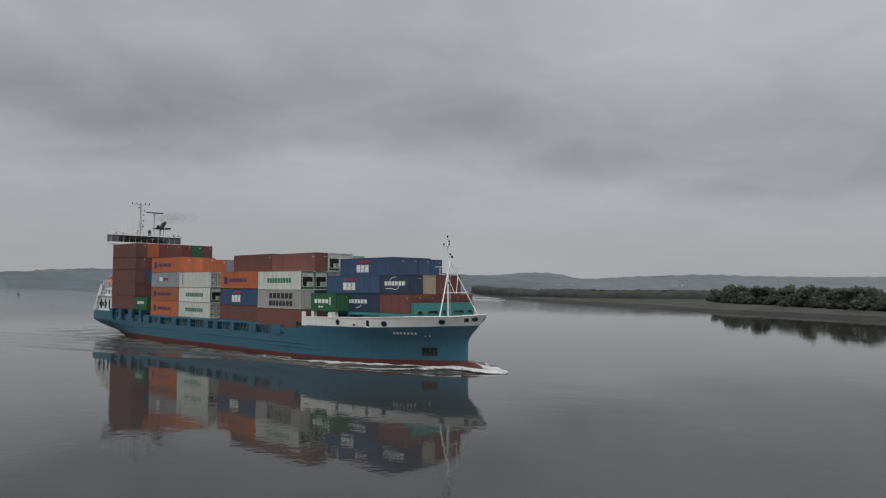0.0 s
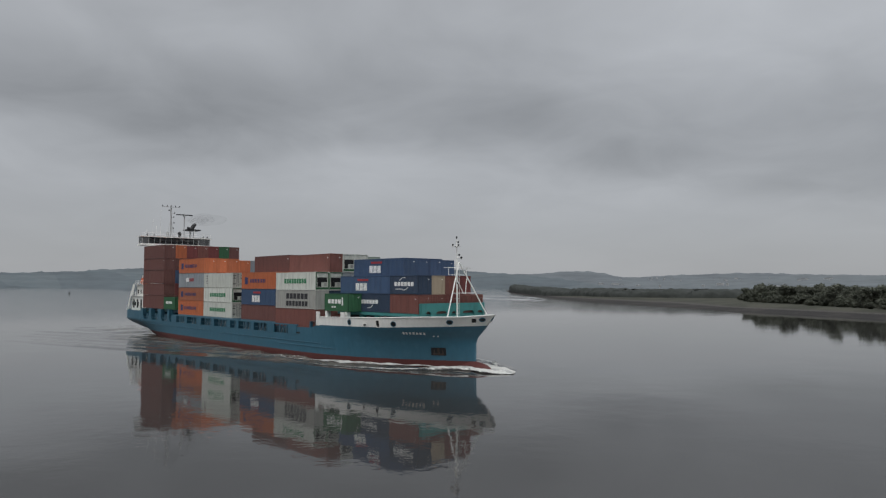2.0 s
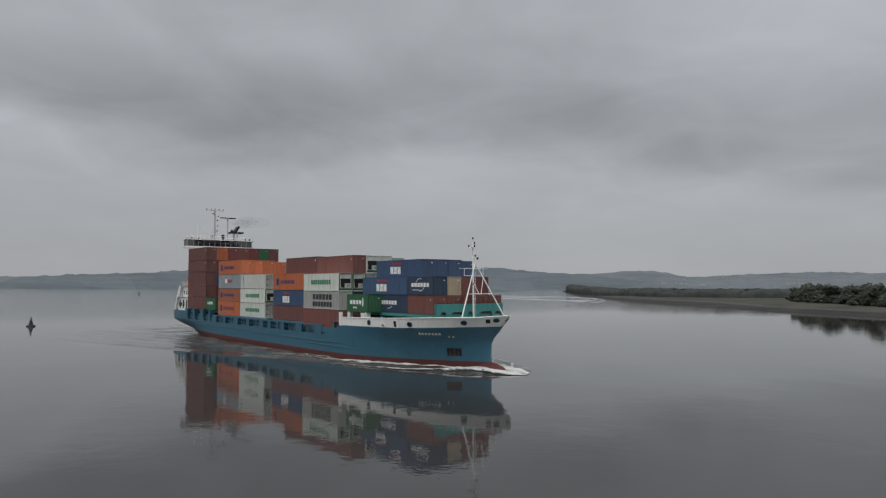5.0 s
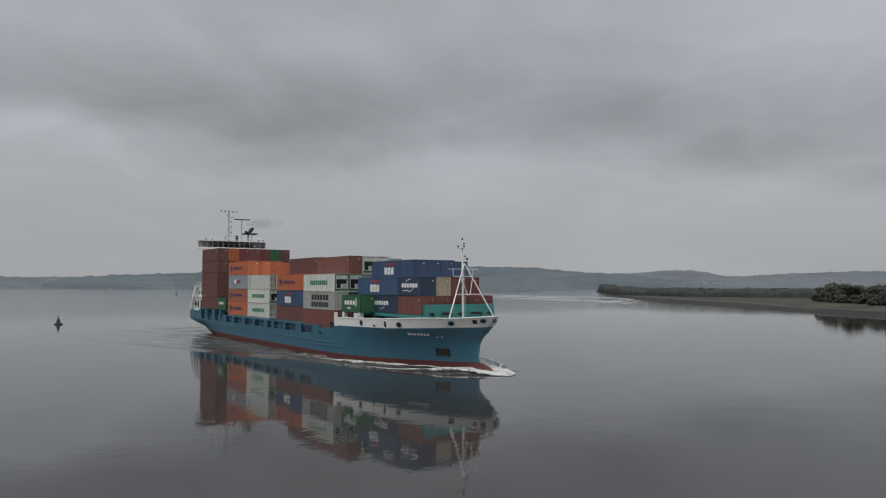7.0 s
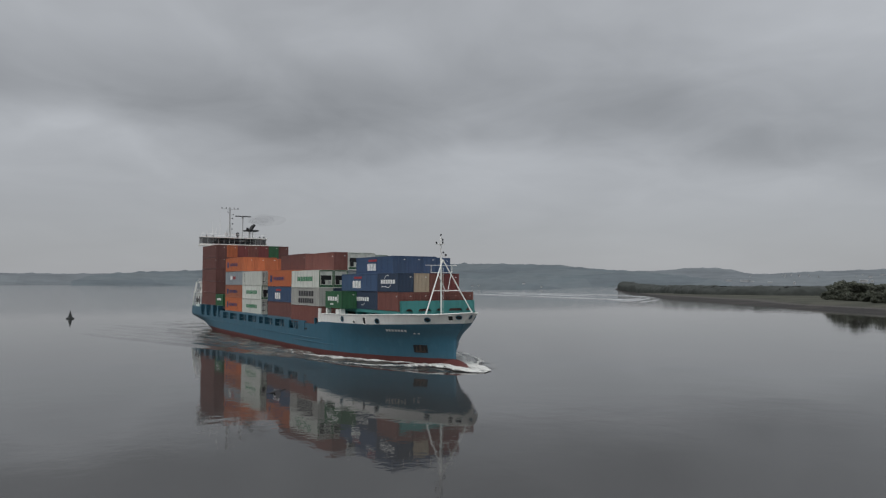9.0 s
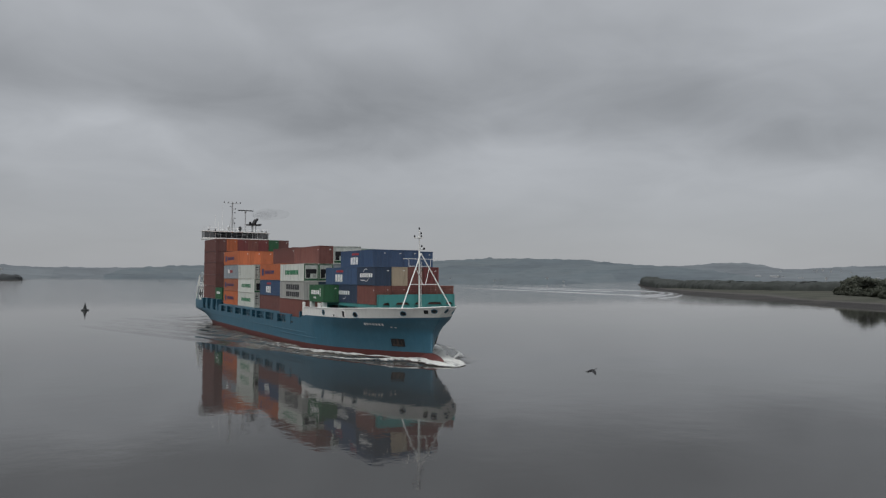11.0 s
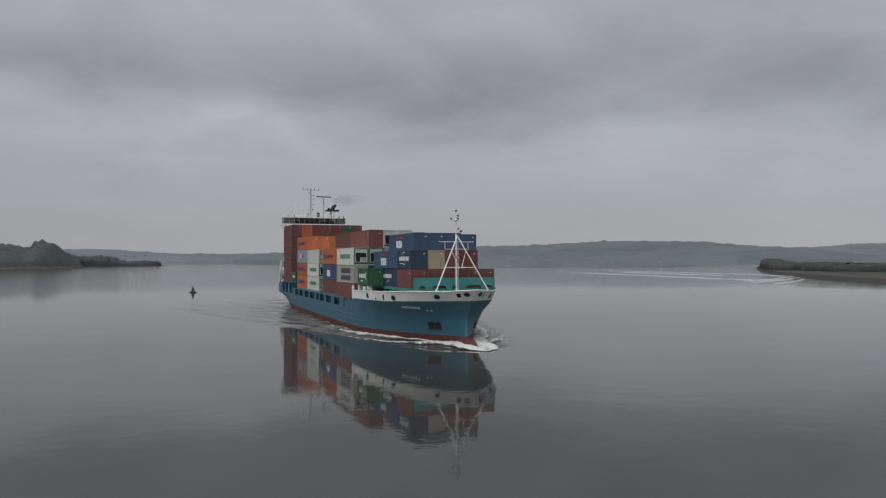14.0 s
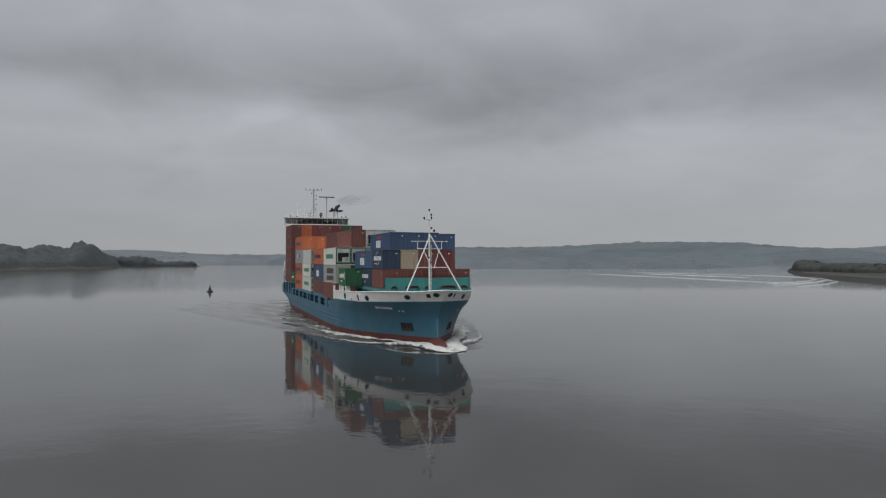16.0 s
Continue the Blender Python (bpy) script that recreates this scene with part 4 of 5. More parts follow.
for y, z, r in ((0.3, 12.3, 0.12), (-0.15, 11.6, 0.11), (0.12, 10.9, 0.11), (0.6, 15.2, 0.15), (0.22, 15.55, 0.13)):
    part("mast_lamp", lathe([(r * 0.6, z - r), (r, z - r * 0.6), (r, z + r * 0.6), (r * 0.5, z + r)], 10, (-3.6, y)), DARK, mast, "dark mast lamp")
part("lamp_bracket", tubes([((-3.85, 0, 15.3), (-3.6, 0.62, 15.0))], 0.05), SHIP_WHITE, mast)
part("top_platform", bev_box(-4.15, -3.65, -0.75, 0.45, 16.65, 16.75, 0.02), SHIP_WHITE, mast)
for y, z in ((-0.72, 16.9), (0.32, 16.95), (0.0, 18.0), (0.3, 17.35)):
    part("mast_lamp", lathe([(0.06, z - 0.16), (0.11, z - 0.1), (0.11, z + 0.1), (0.04, z + 0.16)], 10, (-3.9, y)), DARK, mast, "dark mast lamp")
# forecastle gear
for y in (-2.4, 2.4):
    w = tagged(new("windlass"), "teal mooring windlass")
    w.parent = ship
    for yy in (-0.8, 0.0, 0.8):
        bm = bmesh.new()
        tube(bm, (-2.6, y + yy - 0.16, 6.7), (-2.6, y + yy + 0.16, 6.7), 0.52, 14)
        part("drum_flange", bm, TEAL, w)
    part("drum", tubes([((-2.6, y - 0.9, 6.7), (-2.6, y + 0.9, 6.7))], 0.28, 12), ROPE, w)
    part("bed", bev_box(-3.2, -2.0, y - 1.0, y + 1.0, 5.75, 6.25, 0.03), TEAL, w)
for x, y in ((-0.8, -1.2), (-0.8, 1.2), (-9.5, -5.4), (-16.5, -6.9), (-9.5, 5.4)):
    b = tagged(new("bollard"), "pair of teal mooring bollards")
    b.parent = ship
    part("base", bev_box(x - 0.6, x + 0.6, y - 0.25, y + 0.25, 5.75, 5.87, 0.02), TEAL, b)
    for k in (-0.35, 0.35):
        part("post", lathe([(0.17, 5.87), (0.15, 6.4), (0.22, 6.45), (0.22, 6.55)], 12, (x + k, y)), TEAL, b)

# accommodation and bridge
house = tagged(new("accommodation"), "white accommodation block with small windows")
house.parent = ship
part("house_wall", bev_box(-109.4, -101.2, -7.7, 7.7, 5.2, 8.6, 0.06), SHIP_WHITE, house)
part("house_wall", bev_box(-107.4, -101.2, -7.2, 7.2, 8.6, 11.2, 0.06), SHIP_WHITE, house)
part("house_wall", bev_box(-107.0, -101.3, -4.4, 4.4, 11.2, 20.5, 0.06), SHIP_WHITE, house)
for z, x0, y in ((6.4, -108.9, 7.7), (9.2, -106.8, 7.2), (12.4, -106.4, 4.4), (15.2, -106.4, 4.4), (18.0, -106.4, 4.4)):
    for sgn in (-1, 1):
        for k in range(3):
            part("window", bev_box(x0 + k * 1.7, x0 + 0.8 + k * 1.7, sgn * y - 0.04, sgn * y + 0.04, z, z + 0.9, 0.02), GLASS, house)
for sgn in (-1, 1):
    for z, x0, y in ((8.6, -109.6, 8.0), (11.2, -107.6, 7.6)):
        part("side_deck", bev_box(x0, -101.3, -y if sgn < 0 else 4.3, -4.3 if sgn < 0 else y, z, z + 0.1, 0.02), SHIP_WHITE, house)
        for x in stations(x0 + 0.2, -101.5, 1.6):
            part("rail_post", tubes([((x, sgn * (y - 0.06), z), (x, sgn * (y - 0.06), z + 1.05))], 0.03, 5), SHIP_WHITE, house)
        for h in (0.35, 0.7, 1.05):
            part("rail_bar", tubes([((x0 + 0.2, sgn * (y - 0.06), z + h), (-101.5, sgn * (y - 0.06), z + h))], 0.03, 5), SHIP_WHITE, house)
    for i in range(4):
        x = -112.6 + i * 0.7
        part("rail_post", tubes([((x, sgn * 7.7, 5.2), (x, sgn * 7.7, 6.3))], 0.03, 5), SHIP_WHITE, house)
    for z0, xa, xb in ((5.3, -111.4, -109.4), (8.7, -109.4, -107.4)):
        bm = bmesh.new()
        for s2 in (-0.4, 0.4):
            tube(bm, (xa, sgn * 7.4 + s2, z0), (xb, sgn * 7.4 + s2, z0 + 3.1), 0.08, 6)
        for i in range(1, 11):
            k = i / 11
            box(bm, xa + (xb - xa) * k - 0.12, xa + (xb - xa) * k + 0.12, sgn * 7.4 - 0.4, sgn * 7.4 + 0.4, z0 + 3.1 * k - 0.02, z0 + 3.1 * k + 0.02)
        part("stair", bm, MAST_GREY, house)
# raking white wing plates beside the stairs at the stern
for sgn in (-1, 1):
    y = sgn * 8.1
    bm = bmesh.new()
    v = [bm.verts.new((x, y, z)) for x, z in ((-110.9, 5.2), (-110.2, 5.2), (-108.6, 8.6), (-107.4, 8.8), (-106.4, 10.6), (-106.4, 11.4), (-107.2, 11.4), (-109.0, 9.0))]
    bm.faces.new(v)
    plate = part("wing_plate", bm, SHIP_WHITE, house)
    plate.modifiers.new("plate", "SOLIDIFY").thickness = 0.12
    bm = bmesh.new()
    for i in range(3):
        box(bm, -108.2 + i * 2.4, -107.4 + i * 2.4, sgn * 7.74 - 0.03, sgn * 7.74 + 0.03, 5.9, 7.9)
    part("doorway", bm, BLACK, house, "dark doorway")
br = tagged(new("bridge"), "white wheelhouse with a band of dark windows")
br.parent = ship
def wheelhouse(name, inset, z0, z1, mat, label=""):
    """One level of the wheelhouse: a deep middle and shallow wings, as a T in plan."""
    bm = bmesh.new()
    plan = [(-100.9 - inset, -8.75 + inset), (-100.9 - inset, 8.1 - inset), (-103.6 + inset, 8.1 - inset), (-103.6 + inset, 4.8 - inset),
            (-107.0 + inset, 4.8 - inset), (-107.0 + inset, -5.0 + inset), (-103.6 + inset, -5.0 + inset), (-103.6 + inset, -8.75 + inset)]
    lo, hi = [bm.verts.new((*p, z0)) for p in plan], [bm.verts.new((*p, z1)) for p in plan]
    for i in range(8):
        bm.faces.new((lo[i], lo[(i + 1) % 8], hi[(i + 1) % 8], hi[i]))
    bm.faces.new(lo[::-1])
    bm.faces.new(hi)
    part(name, bm, mat, br, label)


wheelhouse("bridge_floor", 0.0, 20.45, 20.75, SHIP_WHITE)
wheelhouse("bridge_apron", 0.15, 20.75, 20.98, SHIP_WHITE)
wheelhouse("glazing", 0.25, 20.98, 22.5, BRIDGE_GLASS, "dark tinted bridge windows")
part("console", bev_box(-103.0, -101.9, -5.2, 4.6, 20.76, 21.75, 0.05), DARK, br)
part("wheelhouse_core", bev_box(-106.4, -104.8, -3.6, 2.0, 20.76, 22.48, 0.05), MAST_GREY, br)
for i in range(13):
    y = -8.4 + i * 1.34
    bm = bmesh.new()
    v = box(bm, -101.18, -101.08, y - 0.035, y + 0.035, 20.98, 22.52)
    for q in v:
        if q.co.z > 22:
            q.co.x += 0.14
    part("mullion", bm, MAST_GREY, br)
for i in range(3):
    x = -103.3 + i * 1.05
    for y in (-8.48, 7.83):
        bm = bmesh.new()
        box(bm, x - 0.06, x + 0.06, y - 0.05, y + 0.05, 20.98, 22.52)
        part("mullion", bm, MAST_GREY, br)
wheelhouse("bridge_roof", -0.05, 22.5, 22.72, SHIP_WHITE)
for i in range(13):
    part("rail_post", tubes([((-101.0, -8.6 + i * 1.38, 22.7), (-101.0, -8.6 + i * 1.38, 23.5))], 0.022, 5), SHIP_WHITE, br)
for z in (23.1, 23.5):
    part("rail_bar", tubes([((-101.0, -8.65, z), (-101.0, 8.0, z))], 0.022, 5), SHIP_WHITE, br)
for y, z in ((-7.2, 23.05), (-5.6, 23.05), (6.3, 23.05), (7.4, 23.05)):
    part("searchlight", lathe([(0.06, z - 0.35), (0.15, z - 0.15), (0.17, z + 0.1), (0.08, z + 0.2)], 10, (-101.6, y)), DARK, br)
for y, h, r in ((-5.2, 4.2, 0.03), (-4.4, 2.6, 0.04), (-3.4, 6.5, 0.028), (4.9, 2.2, 0.03), (-6.6, 1.8, 0.03)):
    part("aerial", tubes([((-103.6, y, 22.7), (-103.6, y, 22.7 + h))], r, 6), SHIP_WHITE, br)
mm = tagged(new("radar_mast"), "grey-white radar mast with a long yard")
mm.parent = ship
part("mast_tube", tubes([((-103.6, -0.95, 22.6), (-103.6, -0.95, 30.6))], 0.17, 10), MAST_GREY, mm)
for dy, dx in ((-1.1, 0.0), (1.0, 0.0), (0.0, 1.1)):
    part("stay", tubes([((-103.6 + dx, -0.95 + dy, 22.7), (-103.6, -0.95, 27.0))], 0.05), MAST_GREY, mm)
part("yard", tubes([((-103.6, -3.1, 30.15), (-103.6, 1.2, 30.15))], 0.06), MAST_GREY, mm)
for y in (-3.0, -1.9, 0.1, 1.1):
    part("mast_lamp", lathe([(0.06, 30.15), (0.1, 30.3), (0.1, 30.5), (0.03, 30.6)], 8, (-103.6, y)), DARK, mm)
for z, y in ((28.6, -0.2), (27.6, -0.35), (26.2, -0.3), (24.9, -0.4), (29.2, -1.5)):
    part("mast_lamp", bev_box(-103.5, -103.2, y - 0.11, y + 0.11, z, z + 0.25, 0.03), DARK, mm)
    part("lamp_arm", tubes([((-103.6, -0.95, z + 0.05), (-103.4, y, z + 0.05))], 0.04), MAST_GREY, mm)
for y, z in ((-2.0, 23.6), (0.9, 23.5)):
    part("satellite_dome", lathe([(0.2, z - 0.9), (0.28, z - 0.3), (0.42, z), (0.42, z + 0.35), (0.25, z + 0.62), (0.05, z + 0.7)], 14, (-102.8, y)), (DARK if y > 0 else MAST_GREY), mm)
m2 = tagged(new("aft_mast"), "slim grey mast with a radar scanner")
m2.parent = ship
part("mast_tube", tubes([((-104.2, 2.6, 22.6), (-104.2, 2.6, 28.4))], 0.13, 10), MAST_GREY, m2)
part("radar_scanner", bev_box(-104.35, -104.05, 0.6, 4.7, 28.35, 28.6, 0.05), DARK, m2, "long dark radar scanner bar")
part("scanner_motor", lathe([(0.25, 27.95), (0.3, 28.1), (0.2, 28.36)], 10, (-104.2, 2.6)), MAST_GREY, m2)
fun = tagged(new("funnel"), "white funnel casing with black exhaust top")
fun.parent = ship
part("casing", bev_box(-109.0, -105.6, 3.9, 6.9, 20.5, 23.0, 0.12), SHIP_WHITE, fun)
part("black_top", bev_box(-107.9, -105.0, 3.8, 7.2, 24.8, 25.15, 0.06), BLACK, fun, "black funnel platform")
for x, y in ((-106.2, 4.9), (-106.2, 5.9), (-107.0, 5.4)):
    part("exhaust_pipe", tubes([((x, y, 22.9), (x, y, 25.0))], 0.13, 10), MAST_GREY, fun)
part("exhaust_pipe", tubes([((-106.2, 5.2, 25.0), (-106.6, 6.0, 26.2))], 0.5, 12), BLACK, fun, "black exhaust pipe")
part("exhaust_pipe", tubes([((-106.6, 5.0, 25.0), (-107.0, 6.6, 26.6))], 0.36, 12), BLACK, fun, "black exhaust pipe")
part("exhaust_pipe", tubes([((-106.0, 4.4, 25.0), (-106.0, 4.4, 25.7))], 0.32, 12), BLACK, fun, "black exhaust pipe")
boat = empty("lifeboat", "orange enclosed lifeboat on white davits beside the accommodation", "lifeboat", at=(-105.6, -6.1, 12.0))
CARRIED.append(boat)
bm = bmesh.new()
bmesh.ops.create_uvsphere(bm, u_segments=20, v_segments=12, radius=1.0)
for v in bm.verts:
    v.co = Vector((v.co.x * 2.0, v.co.y * 0.75, v.co.z * (0.75 if v.co.z < 0 else 0.65)))
part("boat_hull", bm, LIFE_ORANGE, boat, smooth=True)
part("conning_tower", bev_box(-1.5, -0.7, -0.4, 0.4, 0.4, 0.95, 0.1), LIFE_ORANGE, boat)
for x in (-1.4, 1.4):
    part("davit", tubes([((x, 0.8, -1.2), (x, 0.8, 1.3)), ((x, 0.8, 1.3), (x, 0.0, 1.45)), ((x, 0, 1.45), (x, 0, 0.5))], 0.08), SHIP_WHITE, boat)


# ---- containers ----
def panel(length, height, pitch, depth, y, axis="x", at=0.0):
    """A corrugated steel sheet standing upright; pitch and depth of the folds in metres."""
    bm = bmesh.new()
    pts, s = [], 0.0
    n = max(1, int(round(length / pitch)))
    p = length / n
    for i in range(n):
        a = i * p
        pts += [(a, 0.0), (a + 0.25 * p, 0.0), (a + 0.5 * p, depth), (a + 0.75 * p, depth)]
    pts.append((length, 0.0))
    lo, hi = [], []
    for a, d in pts:
        q = (at + a, y - math.copysign(d, y)) if axis == "x" else (at - math.copysign(d, at), y + a)
        lo.append(bm.verts.new((*q, 0.14)))
        hi.append(bm.verts.new((*q, height - 0.09)))
    for i in range(len(pts) - 1):
        bm.faces.new((lo[i], lo[i + 1], hi[i + 1], hi[i]))
    return bm


def blocks(x0, x1, z0, z1, n, gap=0.26):
    """Places of a line of plain blocks the size of withheld lettering."""
    w = (x1 - x0) / n
    return [(x0 + w * (i + gap / 2), x0 + w * (i + 1 - gap / 2), z0, z1) for i in range(n)]


def arc(bm, cx, cz, r, a0, a1, w, y):
    n = 10
    for i in range(n):
        a, b = radians(a0 + (a1 - a0) * i / n), radians(a0 + (a1 - a0) * (i + 1) / n)
        v = [bm.verts.new((cx + k * math.cos(t) * 1.25, y, cz + k * math.sin(t))) for k, t in ((r, a), (r + w, a), (r + w, b), (r, b))]
        bm.faces.new(v)
    bmesh.ops.remove_doubles(bm, verts=bm.verts[:], dist=0.001)


def marks(kind, L, h, parent):
    y = -1.219
    def put(mat, places, label="", name="lettering"):
        for x0, x1, z0, z1 in places:
            bm = bmesh.new()
            box(bm, x0, x1, y - 0.006, y, z0, z1)
            part(name, bm, mat, parent, label)
    def put_arc(*args):
        bm = bmesh.new()
        arc(bm, *args)
        part("emblem", bm, INK_WHITE, parent, "white curved emblem line")
    if kind == "slash":
        put(INK_WHITE, blocks(L * 0.32, L * 0.56, h * 0.18, h * 0.60, 3, 0.14))
        put(INK_RED, [(L * 0.36, L * 0.58, h * 0.72, h * 0.84)], "red flash", "emblem")
    elif kind == "greenword":
        put(INK_GREEN, blocks(L * 0.22, L * 0.78, h * 0.38, h * 0.64, 9, 0.2))
    elif kind == "twoline":
        put(INK_DARK, blocks(L * 0.27, L * 0.82, h * 0.54, h * 0.84, 6, 0.2) + blocks(L * 0.27, L * 0.82, h * 0.15, h * 0.42, 7, 0.2))
    elif kind == "arcs":
        put(INK_WHITE, blocks(L * 0.15, L * 0.86, h * 0.44, h * 0.66, 6, 0.18) + [(L * 0.2, L * 0.45, h * 0.26, h * 0.30)])
        put_arc(L * 0.5, h * 0.56, h * 0.31, 70, 150, 0.09, y - 0.004)
        put_arc(L * 0.5, h * 0.56, h * 0.31, 250, 330, 0.09, y - 0.004)
    elif kind == "arcs_long":
        put(INK_WHITE, blocks(L * 0.42, L * 0.78, h * 0.46, h * 0.68, 6, 0.18))
        put_arc(L * 0.6, h * 0.56, h * 0.31, 250, 330, 0.09, y - 0.004)
    elif kind == "word_bar":
        put(INK_WHITE, blocks(L * 0.14, L * 0.72, h * 0.44, h * 0.68, 4, 0.2) + [(L * 0.75, L * 0.80, h * 0.34, h * 0.80)] + blocks(L * 0.3, L * 0.5, h * 0.20, h * 0.30, 2))
    elif kind == "square_word":
        put(INK_BLUE, [(L * 0.10, L * 0.19, h * 0.28, h * 0.70)], "dark blue square", "emblem")
        put(INK_BLUE, blocks(L * 0.25, L * 0.72, h * 0.38, h * 0.60, 10, 0.4))
    elif kind == "small_white":
        put(INK_WHITE, blocks(L * 0.2, L * 0.75, h * 0.46, h * 0.66, 7, 0.2))
    elif kind == "logo_red":
        put(INK_WHITE, [(L * 0.30, L * 0.42, h * 0.40, h * 0.68)], "white square", "emblem")
        put(INK_RED, blocks(L * 0.44, L * 0.62, h * 0.42, h * 0.64, 4))
    elif kind == "column":
        put(INK_DARK, [(L * 0.10, L * 0.13, h * (0.25 + 0.17 * i), h * (0.35 + 0.17 * i)) for i in range(4)])
    if kind == "tag":
        put(INK_WHITE, [(L - 0.6, L - 0.38, h * 0.74, h * 0.80)])


PROTO, MESH = {}, {}


def cached(key, make, mat):
    if key not in MESH:
        MESH[key] = mesh_from(make(), key[0], *(mat if isinstance(mat, tuple) else (mat,)))
    return MESH[key]


def container(L, h, col, kind, mark, group):
    key = (L, h, col, kind, mark)
    if key in PROTO:
        return PROTO[key], False
    size = "forty-foot" if L > 8 else "twenty-foot"
    extra = {"reefer": " refrigerated", "doors": " refrigerated", "plain": ""}[kind]
    root = empty("shipping_container", f"{WORDS[col]} {size}{extra} steel shipping container stacked on the ship", "shipping container", group)
    paintm, W = BOX[col], 1.219
    def frame_mesh():
        bm = bmesh.new()
        for x0, x1 in ((0, 0.14), (L - 0.14, L)):
            for s in (-1, 1):
                box(bm, x0, x1, min(s * W, s * (W - 0.14)), max(s * W, s * (W - 0.14)), 0.12, h - 0.12)
            for z0, z1 in ((0.0, 0.16), (h - 0.11, h)):
                box(bm, x0 + 0.01, x1 - 0.01, -W + 0.14, W - 0.14, z0, z1)
        for s in (-1, 1):
            for z0, z1 in ((0.03, 0.17), (h - 0.08, h - 0.01)):
                box(bm, 0.14, L - 0.14, min(s * W, s * (W - 0.08)), max(s * W, s * (W - 0.08)), z0, z1)
            for x0 in (0, L - 0.18):
                for z0 in (0, h - 0.12):
                    box(bm, x0 - 0.003, x0 + 0.183, min(s * (W + 0.003), s * (W - 0.163)), max(s * (W + 0.003), s * (W - 0.163)), z0, z0 + 0.12)
        box(bm, 0.1, L - 0.1, -W + 0.1, W - 0.1, 0.12, 0.15)
        return bm
    shared("frame", cached(("frame", L, h, col), frame_mesh, paintm), root)
    pitch, depth = (0.29, 0.045) if kind == "plain" else (0.18, 0.012)
    for s in (-1, 1):
        shared("side_panel", cached(("side_panel", L, h, col, kind, s), lambda: panel(L - 0.28, h, pitch, depth, s * 1.212, "x", 0.14), paintm), root)
    def roof_mesh():
        bm = bmesh.new()
        n = int(L / 1.1)
        box(bm, 0.12, L - 0.12, -W + 0.07, W - 0.07, h - 0.05, h - 0.03)
        for i in range(n):
            x = 0.4 + i * (L - 0.8) / n
            box(bm, x, x + 0.5, -W + 0.2, W - 0.2, h - 0.03, h - 0.012)
        return bm
    shared("roof", cached(("roof", L, h, col), roof_mesh, paintm), root)
    if kind == "plain":
        shared("end_panel", cached(("end_panel", L, h, col), lambda: panel(2.16, h, 0.24, 0.045, -1.08, "y", L - 0.03), paintm), root)
    else:
        shared("end_panel", cached(("end_plate", L, h, col), lambda: bev_box(L - 0.2, L - 0.12, -1.09, 1.09, 0.14, h - 0.1, 0.01), paintm), root)
        if kind == "doors":
            for y in (-0.82, -0.30, 0.30, 0.82):
                shared("lock_rod", cached(("fore_rod", L, h, y), lambda: tubes([((L - 0.06, y, 0.1), (L - 0.06, y, h - 0.06))], 0.035, 6), ROPE), root)
            for y0, y1 in ((-1.0, -0.5), (0.45, 1.0)):
                for z in (0.24, 0.62, 0.78):
                    shared("hinge_bar", cached(("fore_hinge", L, h, y0, z), lambda: bev_box(L - 0.11, L - 0.05, y0, y1, h * z, h * z + 0.13, 0.01), DARK), root)
            shared("door_seal", cached(("door_seal", L, h), lambda: bev_box(L - 0.12, L - 0.10, -0.03, 0.03, 0.16, h - 0.12, 0.002), BLACK), root)
        if mark == "greenword" and kind == "reefer":
            def end_frame():
                bm = bmesh.new()
                for y0, y1, z0, z1 in ((-1.21, -1.06, 0.13, h - 0.13), (1.06, 1.21, 0.13, h - 0.13), (-1.06, 1.06, h - 0.12, h - 0.02)):
                    box(bm, L - 0.02, L + 0.006, y0, y1, z0, z1)
                return bm
            shared("end_frame", cached(("end_frame", L, h), end_frame, BOX["green"]), root, "green painted end frame")
        if kind == "reefer":
            unit = shared("cooling_unit", cached(("cooling_unit", L, h), lambda: bev_box(L - 0.14, L - 0.05, -0.95, 0.95, 0.35, h - 0.35, 0.02), BOX["white"]), root, "refrigeration unit in the container's end")
            shared("fan_recess", cached(("fan_recess", L, h), lambda: bev_box(L - 0.07, L - 0.035, -0.9, 0.9, h * 0.44, h * 0.70, 0.02), BLACK), unit, "dark machinery recess")
            shared("fan_recess", cached(("fan_recess_low", L, h), lambda: bev_box(L - 0.07, L - 0.035, -0.85, -0.15, h * 0.2, h * 0.45, 0.02), BLACK), unit, "dark machinery recess")
            shared("control_box", cached(("control_box", L, h), lambda: bev_box(L - 0.06, L - 0.02, 0.3, 0.8, h * 0.22, h * 0.40, 0.02), BOX["grey"]), unit)
            shared("lower_panel", cached(("lower_panel", L, h), lambda: bev_box(L - 0.06, L - 0.01, -1.05, 1.05, 0.16, h * 0.17, 0.02), BOX["green"]), root, "green lower panel")
    for s in (-1, 1):
        door = shared("door", cached(("door", L, h, col, s), lambda: bev_box(-0.0, 0.05, min(s * 0.01, s * 1.08), max(s * 0.01, s * 1.08), 0.17, h - 0.12, 0.01), paintm), root)
        for k in (0.3, 0.75):
            shared("lock_rod", cached(("lock_rod", h, s, k), lambda: tubes([((-0.03, s * k, 0.1), (-0.03, s * k, h - 0.06))], 0.02, 6), ROPE), door)
    marks(mark, L, h, root)
    if kind == "plain" and mark != "none":
        shared("lettering", cached(("end_marking", L, h), lambda: bev_box(L + 0.001, L + 0.006, 0.55, 0.82, h * 0.78, h * 0.82, 0.001), INK_WHITE), root)
    PROTO[key] = root
    return root, True


PITCH = 2.49
ROW = [-8.72 + PITCH * i + 1.245 for i in range(7)]
FT40, FT20 = 12.19, 6.06


